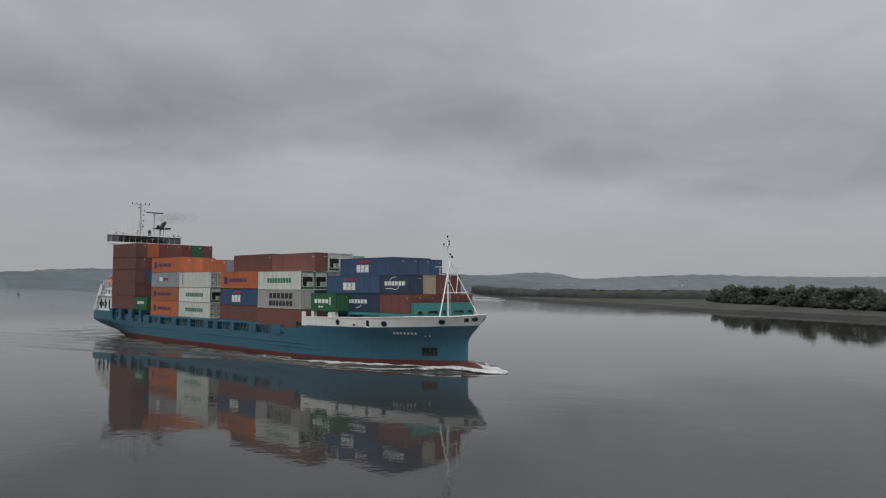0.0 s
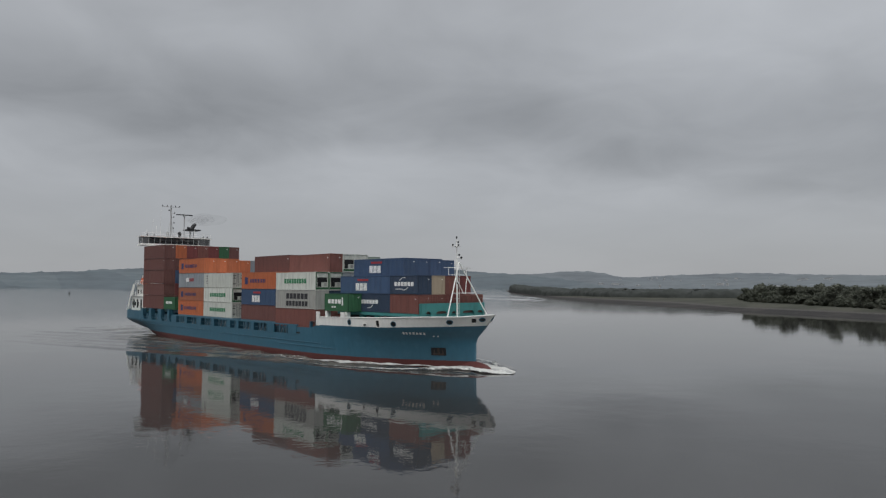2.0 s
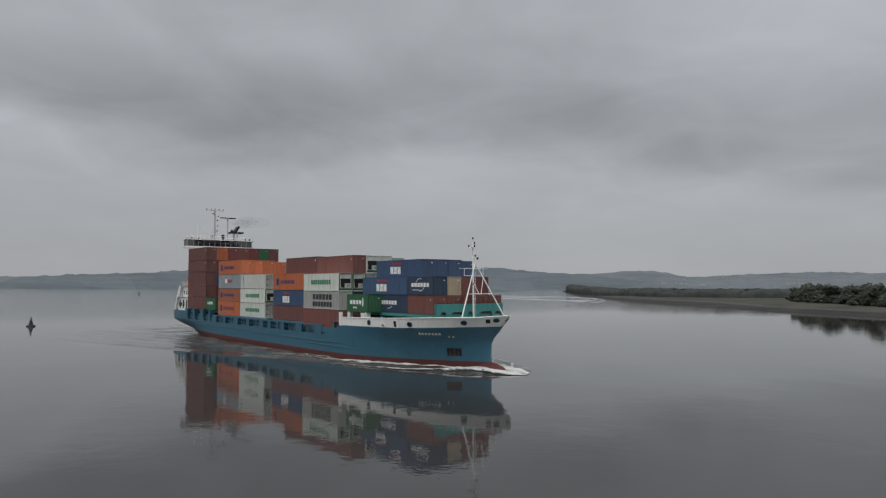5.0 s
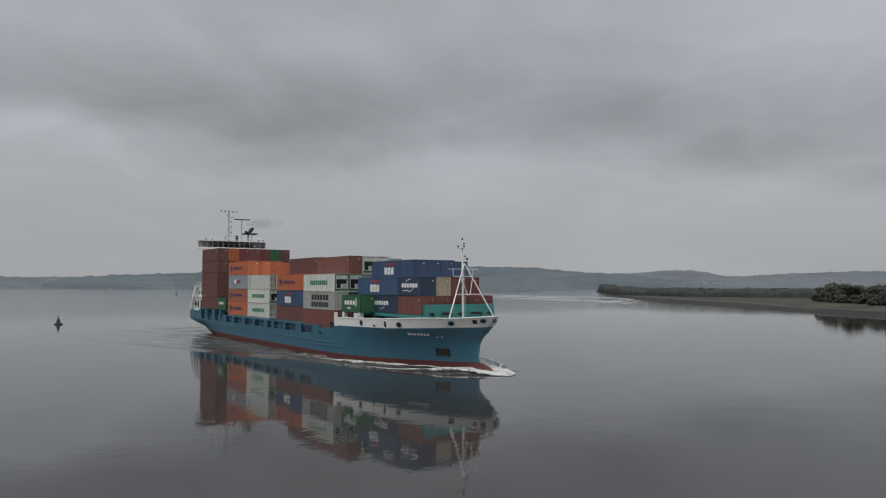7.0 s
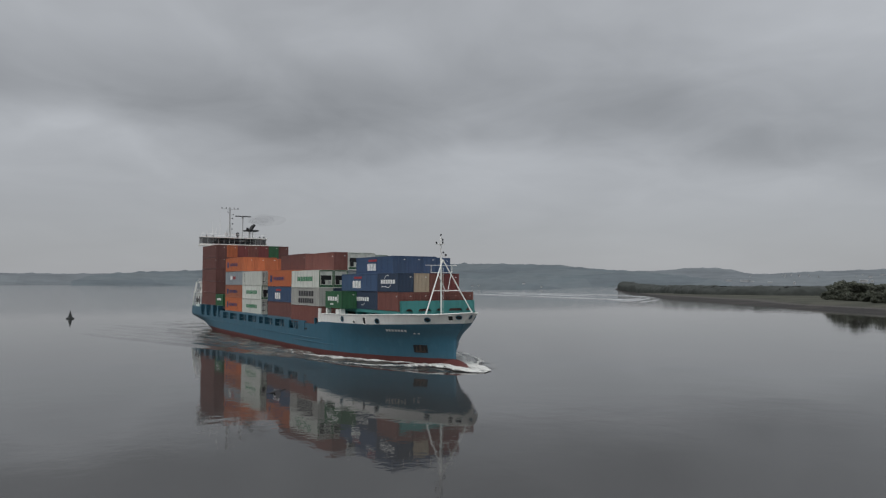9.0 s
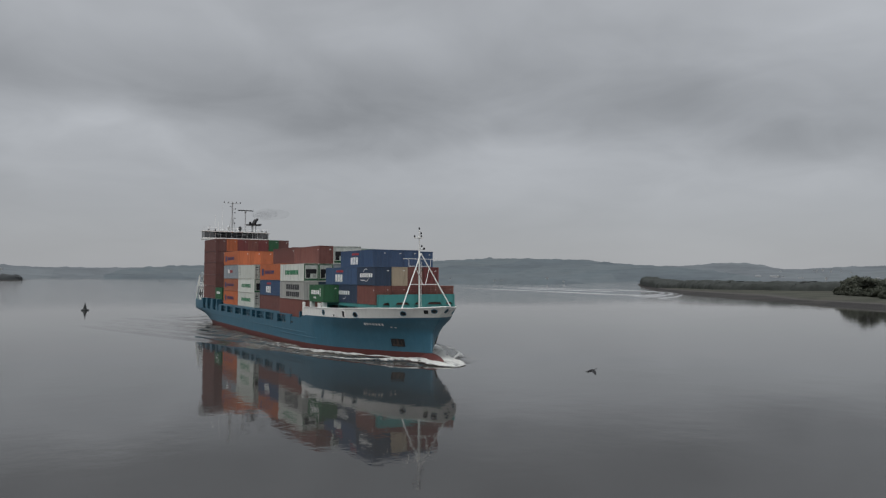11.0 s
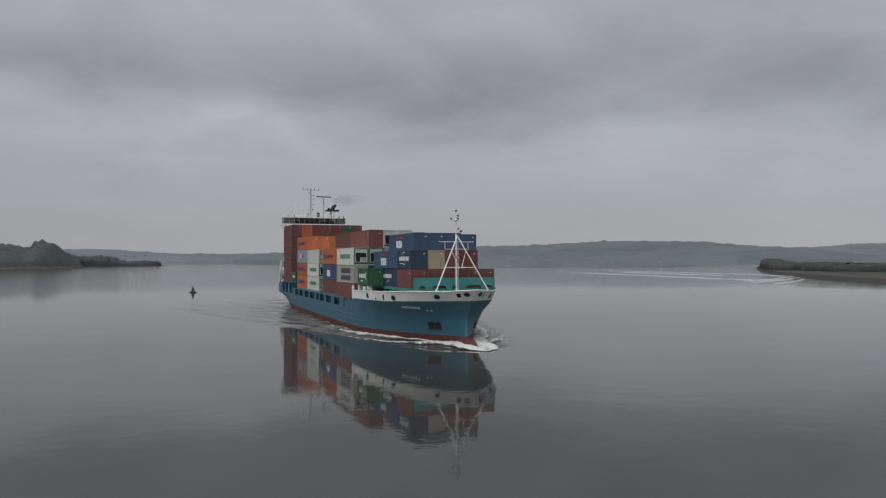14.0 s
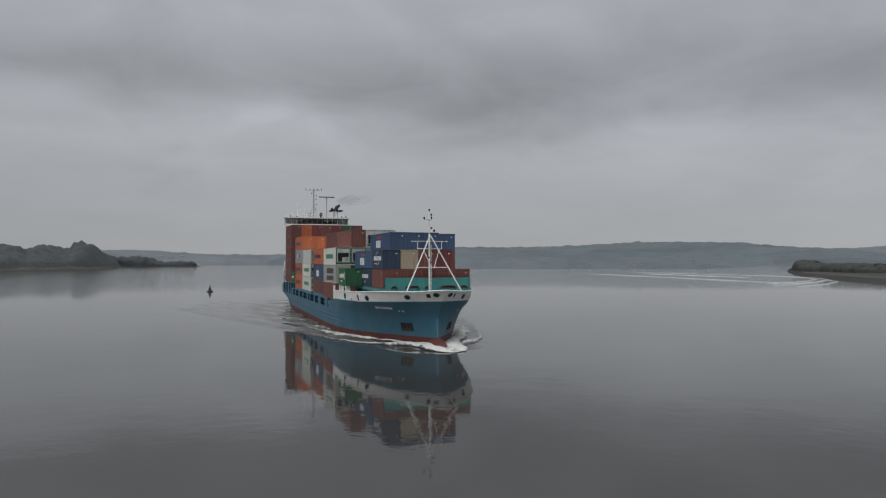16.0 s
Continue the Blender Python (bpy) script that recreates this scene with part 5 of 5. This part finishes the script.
def stack(x, row, z, L, tiers, group):
    """One pile of boxes from the deck up: (colour, height, kind, marking)."""
    for col, h, kind, mark in tiers:
        ob, fresh = container(L, h, col, kind, mark, group)
        m = pose(x, ROW[row], z)
        if fresh:
            ob.matrix_basis = m
        else:
            ob = copy_thing(ob, m)
        CARRIED.append(ob)
        z += h + 0.025


def P(col, h=2.591, mark="tag", kind="plain"):
    return (col, h, kind, mark)


HC = 2.896
# aft bay, five high against the bridge
TOPS = ["brown", "orange", "dred", "red", "dred", "green", "brown"]
for r in range(7):
    under = [["brown"] * 4, ["brown", "dred", "blue", "brown"], ["red", "brown", "dred", "brown"], ["brown", "green", "brown", "red"], ["dred", "brown", "brown", "red"], ["brown", "brown", "red", "blue"], ["brown", "brown", "brown", "dred"]][r]
    stack(-99.2, r, 6.08, FT40, [P(under[0], HC, "none"), P(under[1], 2.591, "none"), P(under[2], HC, "none"), P(under[3], 2.591), P(TOPS[r], HC)], "containers in the aft bay")
stack(-86.85, 0, 6.08, FT20, [P("green", 2.591, "small_white")], "containers in the aft bay")
# second bay
for r in range(7):
    low = [[P("orange", HC, "square_word"), P("brick", 2.591, "square_word"), P("steel", HC, "logo_red")],
           [P("brown"), P("orange", HC), P("brown", HC)], [P("red"), P("brown", HC), P("blue", HC)], [P("brown"), P("red", HC), P("brown", HC)],
           [P("brown"), P("green", HC), P("red", HC)], [P("red"), P("brown", HC), P("brown", HC)], [P("brown"), P("brown", HC), P("red", HC)]][r]
    top = [[P("orange", HC, "square_word")], [P("orange", HC)], [P("orange", HC)], [P("orange", 2.591)], [P("steel", 2.591)], [], []][r]
    stack(-78.95 if r == 0 else -79.1, r, 5.23, FT40, low + top, "containers in the second bay")
# third bay: white refrigerated boxes
for r in range(7):
    low = [P("white", 2.75, "greenword", "doors"), P("white", 2.75, "greenword", "reefer"), P("white", 2.75, "column", "doors")] if r < 3 else [P("brown"), P("red", HC), P(("brown", "blue", "red", "brown")[r - 3], HC)]
    stack(-66.65, r, 5.23, FT40, low, "containers in the third bay")
# fourth bay
for r in range(7):
    low = [[P("brown", 2.591, "none"), P("blue", 2.75, "slash"), P("orange", HC, "square_word")], [P("brown"), P("red", 2.75), P("orange", HC)], [P("red"), P("brown", 2.75), P("brown", HC)], [P("brown"), P("blue", 2.75), P("brown", HC)],
           [P("brown"), P("green", 2.75), P("red", HC)], [P("red"), P("brown", 2.75), P("brown", HC)], [P("brown"), P("brown", 2.75), P("red", HC)]][r]
    top = [[], [P("brown", HC)], [P("red", HC)], [P("brown", HC)], [P("red", 2.591)], [], []][r]
    stack(-50.8, r, 5.23, FT40, low + top, "containers in the fourth bay")
# fifth bay
for r in range(7):
    low = [[P("red", HC, "none"), P("grey", HC, "twoline"), P("white", HC, "greenword", "reefer")], [P("red", HC), P("navy", HC), P("white", HC, "greenword", "reefer")],
           [P("brown", HC), P("navy", HC), P("steel", HC)], [P("brown", HC), P("red", HC), P("brown", HC)], [P("brown", HC), P("green", HC), P("blue", HC)], [P("red", HC), P("brown", HC), P("brown", HC)], [P("brown", HC), P("red", HC), P("brown", HC)]][r]
    top = [[], [P("red", HC)], [P("white", HC, "column", "reefer")], [P("white", HC, "column", "reefer")], [P("palegreen", 2.591)], [], []][r]
    stack(-38.52, r, 4.62, FT40, low + top, "containers in the fifth bay")
# forward bays on the forecastle
stack(-23.75, 0, 7.43, FT20, [P("green", 2.591, "word_bar")], "containers in the forward bay")
stack(-23.75, 6, 7.43, FT20, [P("brown")], "containers in the forward bay")
for r in range(1, 6):
    tiers = [[P("navy", 2.591, "arcs_long"), P("blue", 2.591, "slash")], [P("red"), P("brown"), P("blue", 2.591, "slash")], [P("brown"), P("red"), P("blue")], [P("red"), P("navy"), P("blue")], [P("brown"), P("red"), P("blue", 2.438)]][r - 1]
    stack(-23.2, r, 7.43, FT40, tiers, "containers in the forward bay")
    front = [[P("red"), P("navy", 2.591, "arcs")], [P("red"), P("tan")], [P("dred"), P("red")], [P("red"), P("dred")], [P("red")]][r - 1]
    stack(-10.95, r, 7.43, FT20, front, "containers in the forward bay")


# ---- foam and wake that go with the ship ----
def waterline(x):
    return half(min(x, -0.02), 0.05)


def wake_height(x, y):
    """Height of the disturbed water round the ship; under the still surface where there is none."""
    d = abs(y)
    back = -x + 5
    if back <= 0:
        return -0.05
    u = d - (waterline(x) if -104 < x < 0 else 0)
    front = 2.5 + back * 0.33
    h = 0.0
    for off, amp in ((0.0, 0.52), (15.0, 0.46), (30.0, 0.42), (46.0, 0.32), (64.0, 0.26)):
        crest = 2.5 + (back - off) * 0.33
        if crest > 2:
            w = 1.2 + back * 0.007
            h += amp * (math.exp(-((d - crest) / w) ** 2) - 0.6 * math.exp(-((d - crest + 2.4 * w) / (1.3 * w)) ** 2)) / (1 + back / 150) * (0.8 + 0.35 * noise.noise((x * 0.10, d * 0.2, off)))
    if x < -100 and d < 11 + (-100 - x) * 0.08:
        h += 0.16 * noise.noise((x * 0.35, y * 0.35, 1.0)) + 0.12 * math.sin((x + 98) * 0.45) * math.exp(-(-98 - x) / 60)
    elif u < 12:
        h += 0.30 * max(0, 1 - u / 12) * noise.noise((x * 0.22, y * 0.45, 5.0))
    h += 0.05 * noise.noise((x * 0.9, y * 0.9, 2.0)) * max(0.0, 1 - max(0, u) / 22)
    fade = min(1.0, back / 6, max(0.0, (x + 152) / 60)) * min(1.0, max(0.0, (40 - d) / 22))
    near = max(0.0, min(1.0, (front + 5 - d) / 6))
    return -0.05 + (0.13 + h) * near * fade


def wake_patch():
    bm = bmesh.new()
    rows = []
    ys = list(np.linspace(-40, 40, 108))
    for x in stations(-152, 5, 0.8):
        rows.append([bm.verts.new((x, y, wake_height(x, y))) for y in ys])
    for a, b in zip(rows, rows[1:]):
        for j in range(len(ys) - 1):
            if max(v.co.z for v in (a[j], a[j + 1], b[j + 1], b[j])) > -0.045:
                bm.faces.new((a[j], a[j + 1], b[j + 1], b[j]))
    bmesh.ops.delete(bm, geom=[v for v in bm.verts if not v.link_faces], context="VERTS")
    me = mesh_from(bm, "ship_wake", WAKE, smooth=True)
    churned = []
    for v in me.vertices:
        x, d = v.co.x, abs(v.co.y)
        if x > -104:
            u, wide = d - (waterline(x) if x < 0 else 0.0), float(np.interp(x, [-104, -60, -20, 0], [12.0, 10.0, 6.5, 2.0]))
        else:
            u, wide = d - 6.0, 7.0 * max(0.0, min(1.0, (x + 150) / 40))
        churned.append(max(0.0, min(1.0, (wide - u) / max(0.5, wide * 0.6))) if wide > 0.1 else 0.0)
    me.attributes.new("ruffle", "FLOAT", "POINT").data.foreach_set("value", churned)
    ob = tagged(new("ship_wake", me), "ruffled water with spreading wake waves round the ship", "wake", kind="stuff")
    CARRIED.append(ob)


wake_patch()


def foam_strip(name, side, x0, x1, inner, width, density, rise, label, seed):
    """Broken white water on the wake; density runs from its inner to its outer edge."""
    bm = bmesh.new()
    n = 12
    rows, dens = [], []
    for x in stations(x0, x1, 0.35):
        base, w = inner(x), width(x)
        row = []
        for j in range(n + 1):
            k = j / n
            wob = noise.noise((x * 0.45, seed, k * 2)) * 0.4 * (0.2 + k)
            y = side * (base + w * k + wob)
            hump = math.sin(math.pi * k) * rise(x) * (0.8 + 0.6 * noise.noise((x * 0.8, k * 4, seed)))
            row.append(bm.verts.new((x, y, max(0.03, wake_height(x, y) + 0.05) + hump)))
            dens.append(density(x, k))
        rows.append(row)
    for a, b in zip(rows, rows[1:]):
        for j in range(n):
            bm.faces.new((a[j], a[j + 1], b[j + 1], b[j]))
    me = mesh_from(bm, name, FOAM, smooth=True)
    me.attributes.new("foam_cover", "FLOAT", "POINT").data.foreach_set("value", dens)
    ob = tagged(new(name, me), label, "foam", kind="stuff")
    CARRIED.append(ob)


def curve(*pts):
    xs, vs = [p[0] for p in pts], [p[1] for p in pts]
    return lambda x: float(np.interp(x, xs, vs))


edge_k = curve((0, 0.5), (0.2, 0.75), (0.5, 0.95), (0.8, 1.0), (1.0, 0.1))
bow_k = curve((-70, 0.18), (-40, 0.38), (-22, 0.68), (-10, 0.90), (-2, 1.0), (3, 1.1), (6.6, 0.85))
hull_side = lambda x: (waterline(x) if x < 0 else 0.0) - 0.3
for side in (-1, 1):
    foam_strip("bow_wave", side, -70, 6.6, hull_side, curve((-70, 4.2), (-45, 4.2), (-25, 3.8), (-12, 3.2), (-5, 3.3), (0, 3.6), (3, 3.3), (5.2, 2.5), (6.2, 1.4), (6.6, 0.5)),
               lambda x, k: bow_k(x) * edge_k(k), curve((-60, 0.0), (-25, 0.08), (-8, 0.28), (-1, 0.52), (2.5, 0.50), (5.2, 0.32), (6.6, 0.08)), "white broken bow wave along the hull", 3.0 + side)
    foam_strip("wave_crest", side, -20, 1.5, curve((-20, 12.4), (-14, 10.6), (-8, 8.2), (-3, 5.4), (1.5, 1.8)), curve((-20, 0.9), (-10, 1.7), (1.5, 1.5)),
               lambda x, k: (0.90 + 0.022 * x) * (1 - abs(2 * k - 1)) ** 0.5, curve((-20, 0.04), (-8, 0.12), (0, 0.3)), "thin breaking crest beside the bow", 8.0 + side)
foam_strip("stern_wash", 1, -150, -101, lambda x: -6.5 - 0.04 * (-101 - x), lambda x: 13.0 + 0.08 * (-101 - x), lambda x, k: (0.50 + 0.0045 * (x + 101)) * (1 - abs(2 * k - 1)) ** 0.4, lambda x: 0.03, "thin foam in the ship's wash", 14.0)


# ---- buoys, passing wake, houses, bird ----
def buoy(at, s, name="channel_buoy"):
    root = empty(name, "dark conical steel channel buoy with topmark afloat", "buoy", "channel buoys", at)
    part("float", lathe([(0.3 * s, -0.5 * s), (1.05 * s, -0.3 * s), (1.2 * s, 0.0), (1.15 * s, 0.3 * s), (0.7 * s, 0.46 * s)], 20), BUOY_GREEN, root, "round dark float")
    tower = bmesh.new()
    for i in range(4):
        a = i * math.pi / 2 + 0.4
        tube(tower, (0.5 * s * math.cos(a), 0.5 * s * math.sin(a), 0.45 * s), (0.14 * s * math.cos(a), 0.14 * s * math.sin(a), 1.9 * s), 0.05 * s, 6)
    part("tower", tower, BUOY_GREEN, root)
    part("radar_reflector", lathe([(0.6 * s, 0.45 * s), (0.42 * s, 1.2 * s), (0.28 * s, 1.7 * s)], 8), BUOY_GREEN, root)
    part("lantern", lathe([(0.14 * s, 1.9 * s), (0.16 * s, 2.05 * s), (0.16 * s, 2.25 * s), (0.05 * s, 2.35 * s)], 10), DARK, root)
    part("topmark", lathe([(0.26 * s, 2.32 * s), (0.02 * s, 2.62 * s)], 12), BUOY_GREEN, root, "cone topmark")
    return root


buoy((-138.0, -37.0, 0.0), 1.0)
buoy((-900, 188, 0.0), 1.3)
buoy((-1480, 195, 0.0), 1.3)
buoy((-1490, 207, 0.0), 1.1)


def streak(name, line, width, seed):
    """A low smooth wave left by another boat, its sky sheen painted as a pale colour."""
    bm = bmesh.new()
    rows = []
    for i in range(len(line) - 1):
        (x0, y0), (x1, y1) = line[i], line[i + 1]
        n = max(2, int(math.hypot(x1 - x0, y1 - y0) / 4))
        d = Vector((x1 - x0, y1 - y0, 0)).normalized()
        nrm = Vector((-d.y, d.x, 0))
        for k in range(n + (i == len(line) - 2)):
            p = Vector((x0 + (x1 - x0) * k / n, y0 + (y1 - y0) * k / n, 0))
            done = (i + k / n) / (len(line) - 1)
            w = width * (0.75 + 0.5 * noise.noise((p.x * 0.03, p.y * 0.03, seed))) * min(1.0, 0.08 + 5 * done, 0.15 + 7 * (1 - done))
            rows.append([bm.verts.new(p + nrm * o * w + Vector((0, 0, h))) for o, h in ((-0.5, -0.03), (-0.25, 0.16 * w / width), (0, 0.34 * w / width), (0.2, 0.22 * w / width), (0.5, -0.03))])
    for a, b in zip(rows, rows[1:]):
        for j in range(4):
            bm.faces.new((a[j], a[j + 1], b[j + 1], b[j]))
    return tagged(new(name, mesh_from(bm, name, STREAK, smooth=True)), "smooth wave crest from a passed boat, painted pale as sky sheen", "wave", kind="stuff")


# pale base colour stands in for bright sky mirrored by the crests
STREAK = plain("wave_crest_sky_sheen", (0.46, 0.47, 0.475), 0.25, 0.0, 0.3)
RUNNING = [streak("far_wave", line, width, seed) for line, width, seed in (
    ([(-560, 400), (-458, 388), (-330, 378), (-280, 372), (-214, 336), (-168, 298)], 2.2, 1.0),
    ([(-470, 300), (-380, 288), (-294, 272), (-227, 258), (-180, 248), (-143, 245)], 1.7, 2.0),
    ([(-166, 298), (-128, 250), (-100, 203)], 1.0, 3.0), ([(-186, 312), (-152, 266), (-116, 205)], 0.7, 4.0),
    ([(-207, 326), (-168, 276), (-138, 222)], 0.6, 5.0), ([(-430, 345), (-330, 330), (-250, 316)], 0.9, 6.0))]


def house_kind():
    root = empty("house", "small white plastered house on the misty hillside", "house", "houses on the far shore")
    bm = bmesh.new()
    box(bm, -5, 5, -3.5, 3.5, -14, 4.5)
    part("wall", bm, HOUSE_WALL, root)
    bm = bmesh.new()
    v = [bm.verts.new(p) for p in ((-5.3, -3.9, 4.4), (5.3, -3.9, 4.4), (5.3, 3.9, 4.4), (-5.3, 3.9, 4.4), (-5.3, 0, 7.5), (5.3, 0, 7.5))]
    for f in ((0, 1, 5, 4), (3, 4, 5, 2), (0, 4, 3), (1, 2, 5), (0, 3, 2, 1)):
        bm.faces.new([v[i] for i in f])
    part("roof", bm, HOUSE_ROOF, root)
    return root


def village():
    rnd = random.Random(77)
    first = house_kind()
    n = 0
    for a in (141.0, 144.6, 145.1, 148.7, 150.2, 153.9, 139.6):
        r = rnd.uniform(1380, 1850)
        z = 12.0 * (r - 1030) / 950 - 0.5
        m = pose(105 + r * math.cos(radians(a)), -55 + r * math.sin(radians(a)), z, 0, 0, rnd.uniform(0, 180)) @ Matrix.Diagonal((0.6, 0.6, 0.5, 1))
        if n == 0:
            first.matrix_basis = m
        else:
            copy_thing(first, m)
        n += 1
    for a in [rnd.uniform(108.5, 124.5) for _ in range(26)]:
        k = rnd.uniform(0.38, 0.54)
        r = 4350 + 300 * k
        copy_thing(first, pose(105 + r * math.cos(radians(a)), -55 + r * math.sin(radians(a)), 100 * k ** 0.85 + 4, 0, 0, a + 90 + rnd.uniform(-30, 30)) @ Matrix.Diagonal((rnd.choice((0.8, 1.0, 1.3, 3.5)), 1, rnd.uniform(0.6, 1.0), 1)))


village()


def warehouse_kind():
    root = empty("warehouse", "long pale warehouse at the foot of the misty hills", "warehouse", "warehouses on the far shore")
    bm = bmesh.new()
    box(bm, -30, 30, -12, 12, -20, 8)
    part("wall", bm, HOUSE_WALL, root)
    bm = bmesh.new()
    v = [bm.verts.new((x, y, z)) for x in (-31, 31) for y, z in ((-13, 7.8), (0, 11.5), (13, 7.8))]
    for f in ((0, 1, 4, 3), (1, 2, 5, 4), (0, 2, 1), (3, 4, 5), (0, 3, 5, 2)):
        bm.faces.new([v[i] for i in f])
    part("roof", bm, SHED_ROOF, root)
    return root


def trading_estate():
    rnd = random.Random(5)
    first = warehouse_kind()
    for i, (a, wide) in enumerate(((125.7, 0.5), (124.6, 1.5), (124.1, 0.6), (122.9, 0.9), (121.3, 0.35), (120.5, 1.2), (119.9, 0.4), (118.2, 0.6), (117.0, 1.3), (116.5, 0.4), (114.4, 0.7), (113.2, 1.2), (112.7, 0.3), (110.9, 0.6), (109.3, 1.0), (182.7, 0.5), (182.1, 0.9), (181.3, 0.5))):
        r = 4362 + rnd.uniform(0, 70)
        m = pose(105 + r * math.cos(radians(a)), -55 + r * math.sin(radians(a)), rnd.uniform(12, 27) + (20 if a > 180 else 0), 0, 0, a + 90 + rnd.uniform(-14, 14)) @ Matrix.Diagonal((wide, 1, rnd.uniform(0.4, 0.75), 1))
        if i:
            copy_thing(first, m)
        else:
            first.matrix_basis = m


trading_estate()


def make_bird():
    root = empty("cormorant", "black cormorant flying low over the water", "bird")
    bm = bmesh.new()
    prof = [(-0.42, 0.012), (-0.34, 0.03), (-0.2, 0.075), (-0.05, 0.095), (0.1, 0.07), (0.2, 0.035), (0.32, 0.026), (0.40, 0.034), (0.45, 0.02), (0.53, 0.005)]
    rings = [[bm.verts.new((r * math.cos(a) * 1.1, x, r * math.sin(a) + (0.03 if x > 0.2 else 0))) for a in np.linspace(0, 2 * math.pi, 10, endpoint=False)] for x, r in prof]
    for a, b in zip(rings, rings[1:]):
        for i in range(10):
            bm.faces.new((a[i], a[(i + 1) % 10], b[(i + 1) % 10], b[i]))
    part("bird_body", bm, FEATHER, root, smooth=True)
    bm = bmesh.new()
    v = [bm.verts.new(p) for p in ((-0.03, -0.3, 0.0), (0.03, -0.3, 0.0), (0.08, -0.52, 0.0), (-0.08, -0.52, 0.0))]
    bm.faces.new(v)
    ob = part("tail", bm, FEATHER, root)
    ob.modifiers.new("thick", "SOLIDIFY").thickness = 0.015
    wings = []
    for s in (-1, 1):
        bm = bmesh.new()
        lead = [(0, 0.10), (0.2, 0.17), (0.38, 0.13), (0.56, 0.0), (0.64, -0.12)]
        trail = [(0, -0.13), (0.2, -0.12), (0.38, -0.11), (0.52, -0.14), (0.64, -0.13)]
        a = [bm.verts.new((s * x, y, 0.02 * x)) for x, y in lead]
        b = [bm.verts.new((s * x, y, 0.02 * x)) for x, y in trail]
        for i in range(4):
            bm.faces.new((a[i], a[i + 1], b[i + 1], b[i]))
        w = part("wing", bm, FEATHER, root)
        w.modifiers.new("thick", "SOLIDIFY").thickness = 0.018
        w.location = (s * 0.048, 0.016, 0.032)
        wings.append((w, s))
    for ob in root.children:
        ob.data.transform(Matrix.Scale(0.8, 4))
    return root, wings


bird, wings = make_bird()


def smoke_material():
    m, tree = material("funnel_smoke")
    node, join, mth, ramp, noi, mix = nodes_of(tree)
    obj = node("ShaderNodeTexCoord").outputs["Object"]
    return finish(m, tree, (0.03, 0.029, 0.029), 1.0, alpha=ramp(noi(obj, 0.45, 3.0, 0.5), 0.30, 0.70, 0.018, 0.044), spec=0.0)


SMOKE = smoke_material()
PUFFS = []
for i in range(3):
    bm = bmesh.new()
    bmesh.ops.create_icosphere(bm, subdivisions=4, radius=1.0)
    for v in bm.verts:
        k = (1 + 0.55 * noise.noise(v.co * 1.2 + Vector((i * 3.0, 0, 0)))) * (1.0, 0.72, 0.46)[i]
        v.co = Vector((v.co.x * 3.4 * k, v.co.y * 4.4 * k, (v.co.z * 1.5 + 0.25 * v.co.y) * k))
    puff = new("smoke_puff", mesh_from(bm, "smoke_puff", SMOKE, smooth=True))
    tagged(puff, "faint dark puff of funnel smoke drifting aft", "smoke", kind="stuff")
    PUFFS.append((puff, Vector((-108.8 + 0.5 * i, 9.8 - 0.8 * i, 28.1 - 0.15 * i))))


# ---- what moves ----
def motions():
    times = [0, 2, 4, 6, 8, 10, 12, 14, 16]
    for ob in CARRIED:
        m = ob.matrix_basis.copy()
        walk(ob, [(t, Matrix.Translation(SPEED * t) @ m) for t in times])
    for ob in RUNNING:
        walk(ob, [(t, Matrix.Translation(Vector((12.4, -9.6, 0)) * (t - 16))) for t in times])
    for puff, p in PUFFS:
        walk(puff, [(t, Matrix.Translation(SPEED * t + p + Vector((-0.10, 0.06, 0.02)) * t)) for t in times])
    heading = math.degrees(math.atan2(12.9, 2.95)) - 90
    flight = [(0, 58.1, -162.7, 5.9), (4, 69.3, -111.9, 5.9), (7, 77.7, -73.8, 5.9), (8.1, 80.8, -59.8, 5.9), (8.4, 81.7, -56.1, 6.4), (9.0, 83.0, -49.2, 6.8), (11.3, 89.5, -20.3, 5.4), (12.0, 92.3, -10.2, 5.3), (12.4, 93.9, -4.4, 5.6), (12.8, 95.3, 1.1, 5.7), (13.2, 96.4, 6.1, 5.7), (14, 98.6, 16.3, 5.7), (16, 104.2, 41.7, 5.7)]
    walk(bird, [(t, pose(x, y, z, 10, 0, heading)) for t, x, y, z in flight])
    for w, s in wings:
        loc = w.location.copy()
        walk(w, [(i * 0.1, Matrix.Translation(loc) @ pose(0, 0, 0, 0, -s * (14 + 42 * (1 if i % 2 else -1)), 0)) for i in range(161)])


motions()
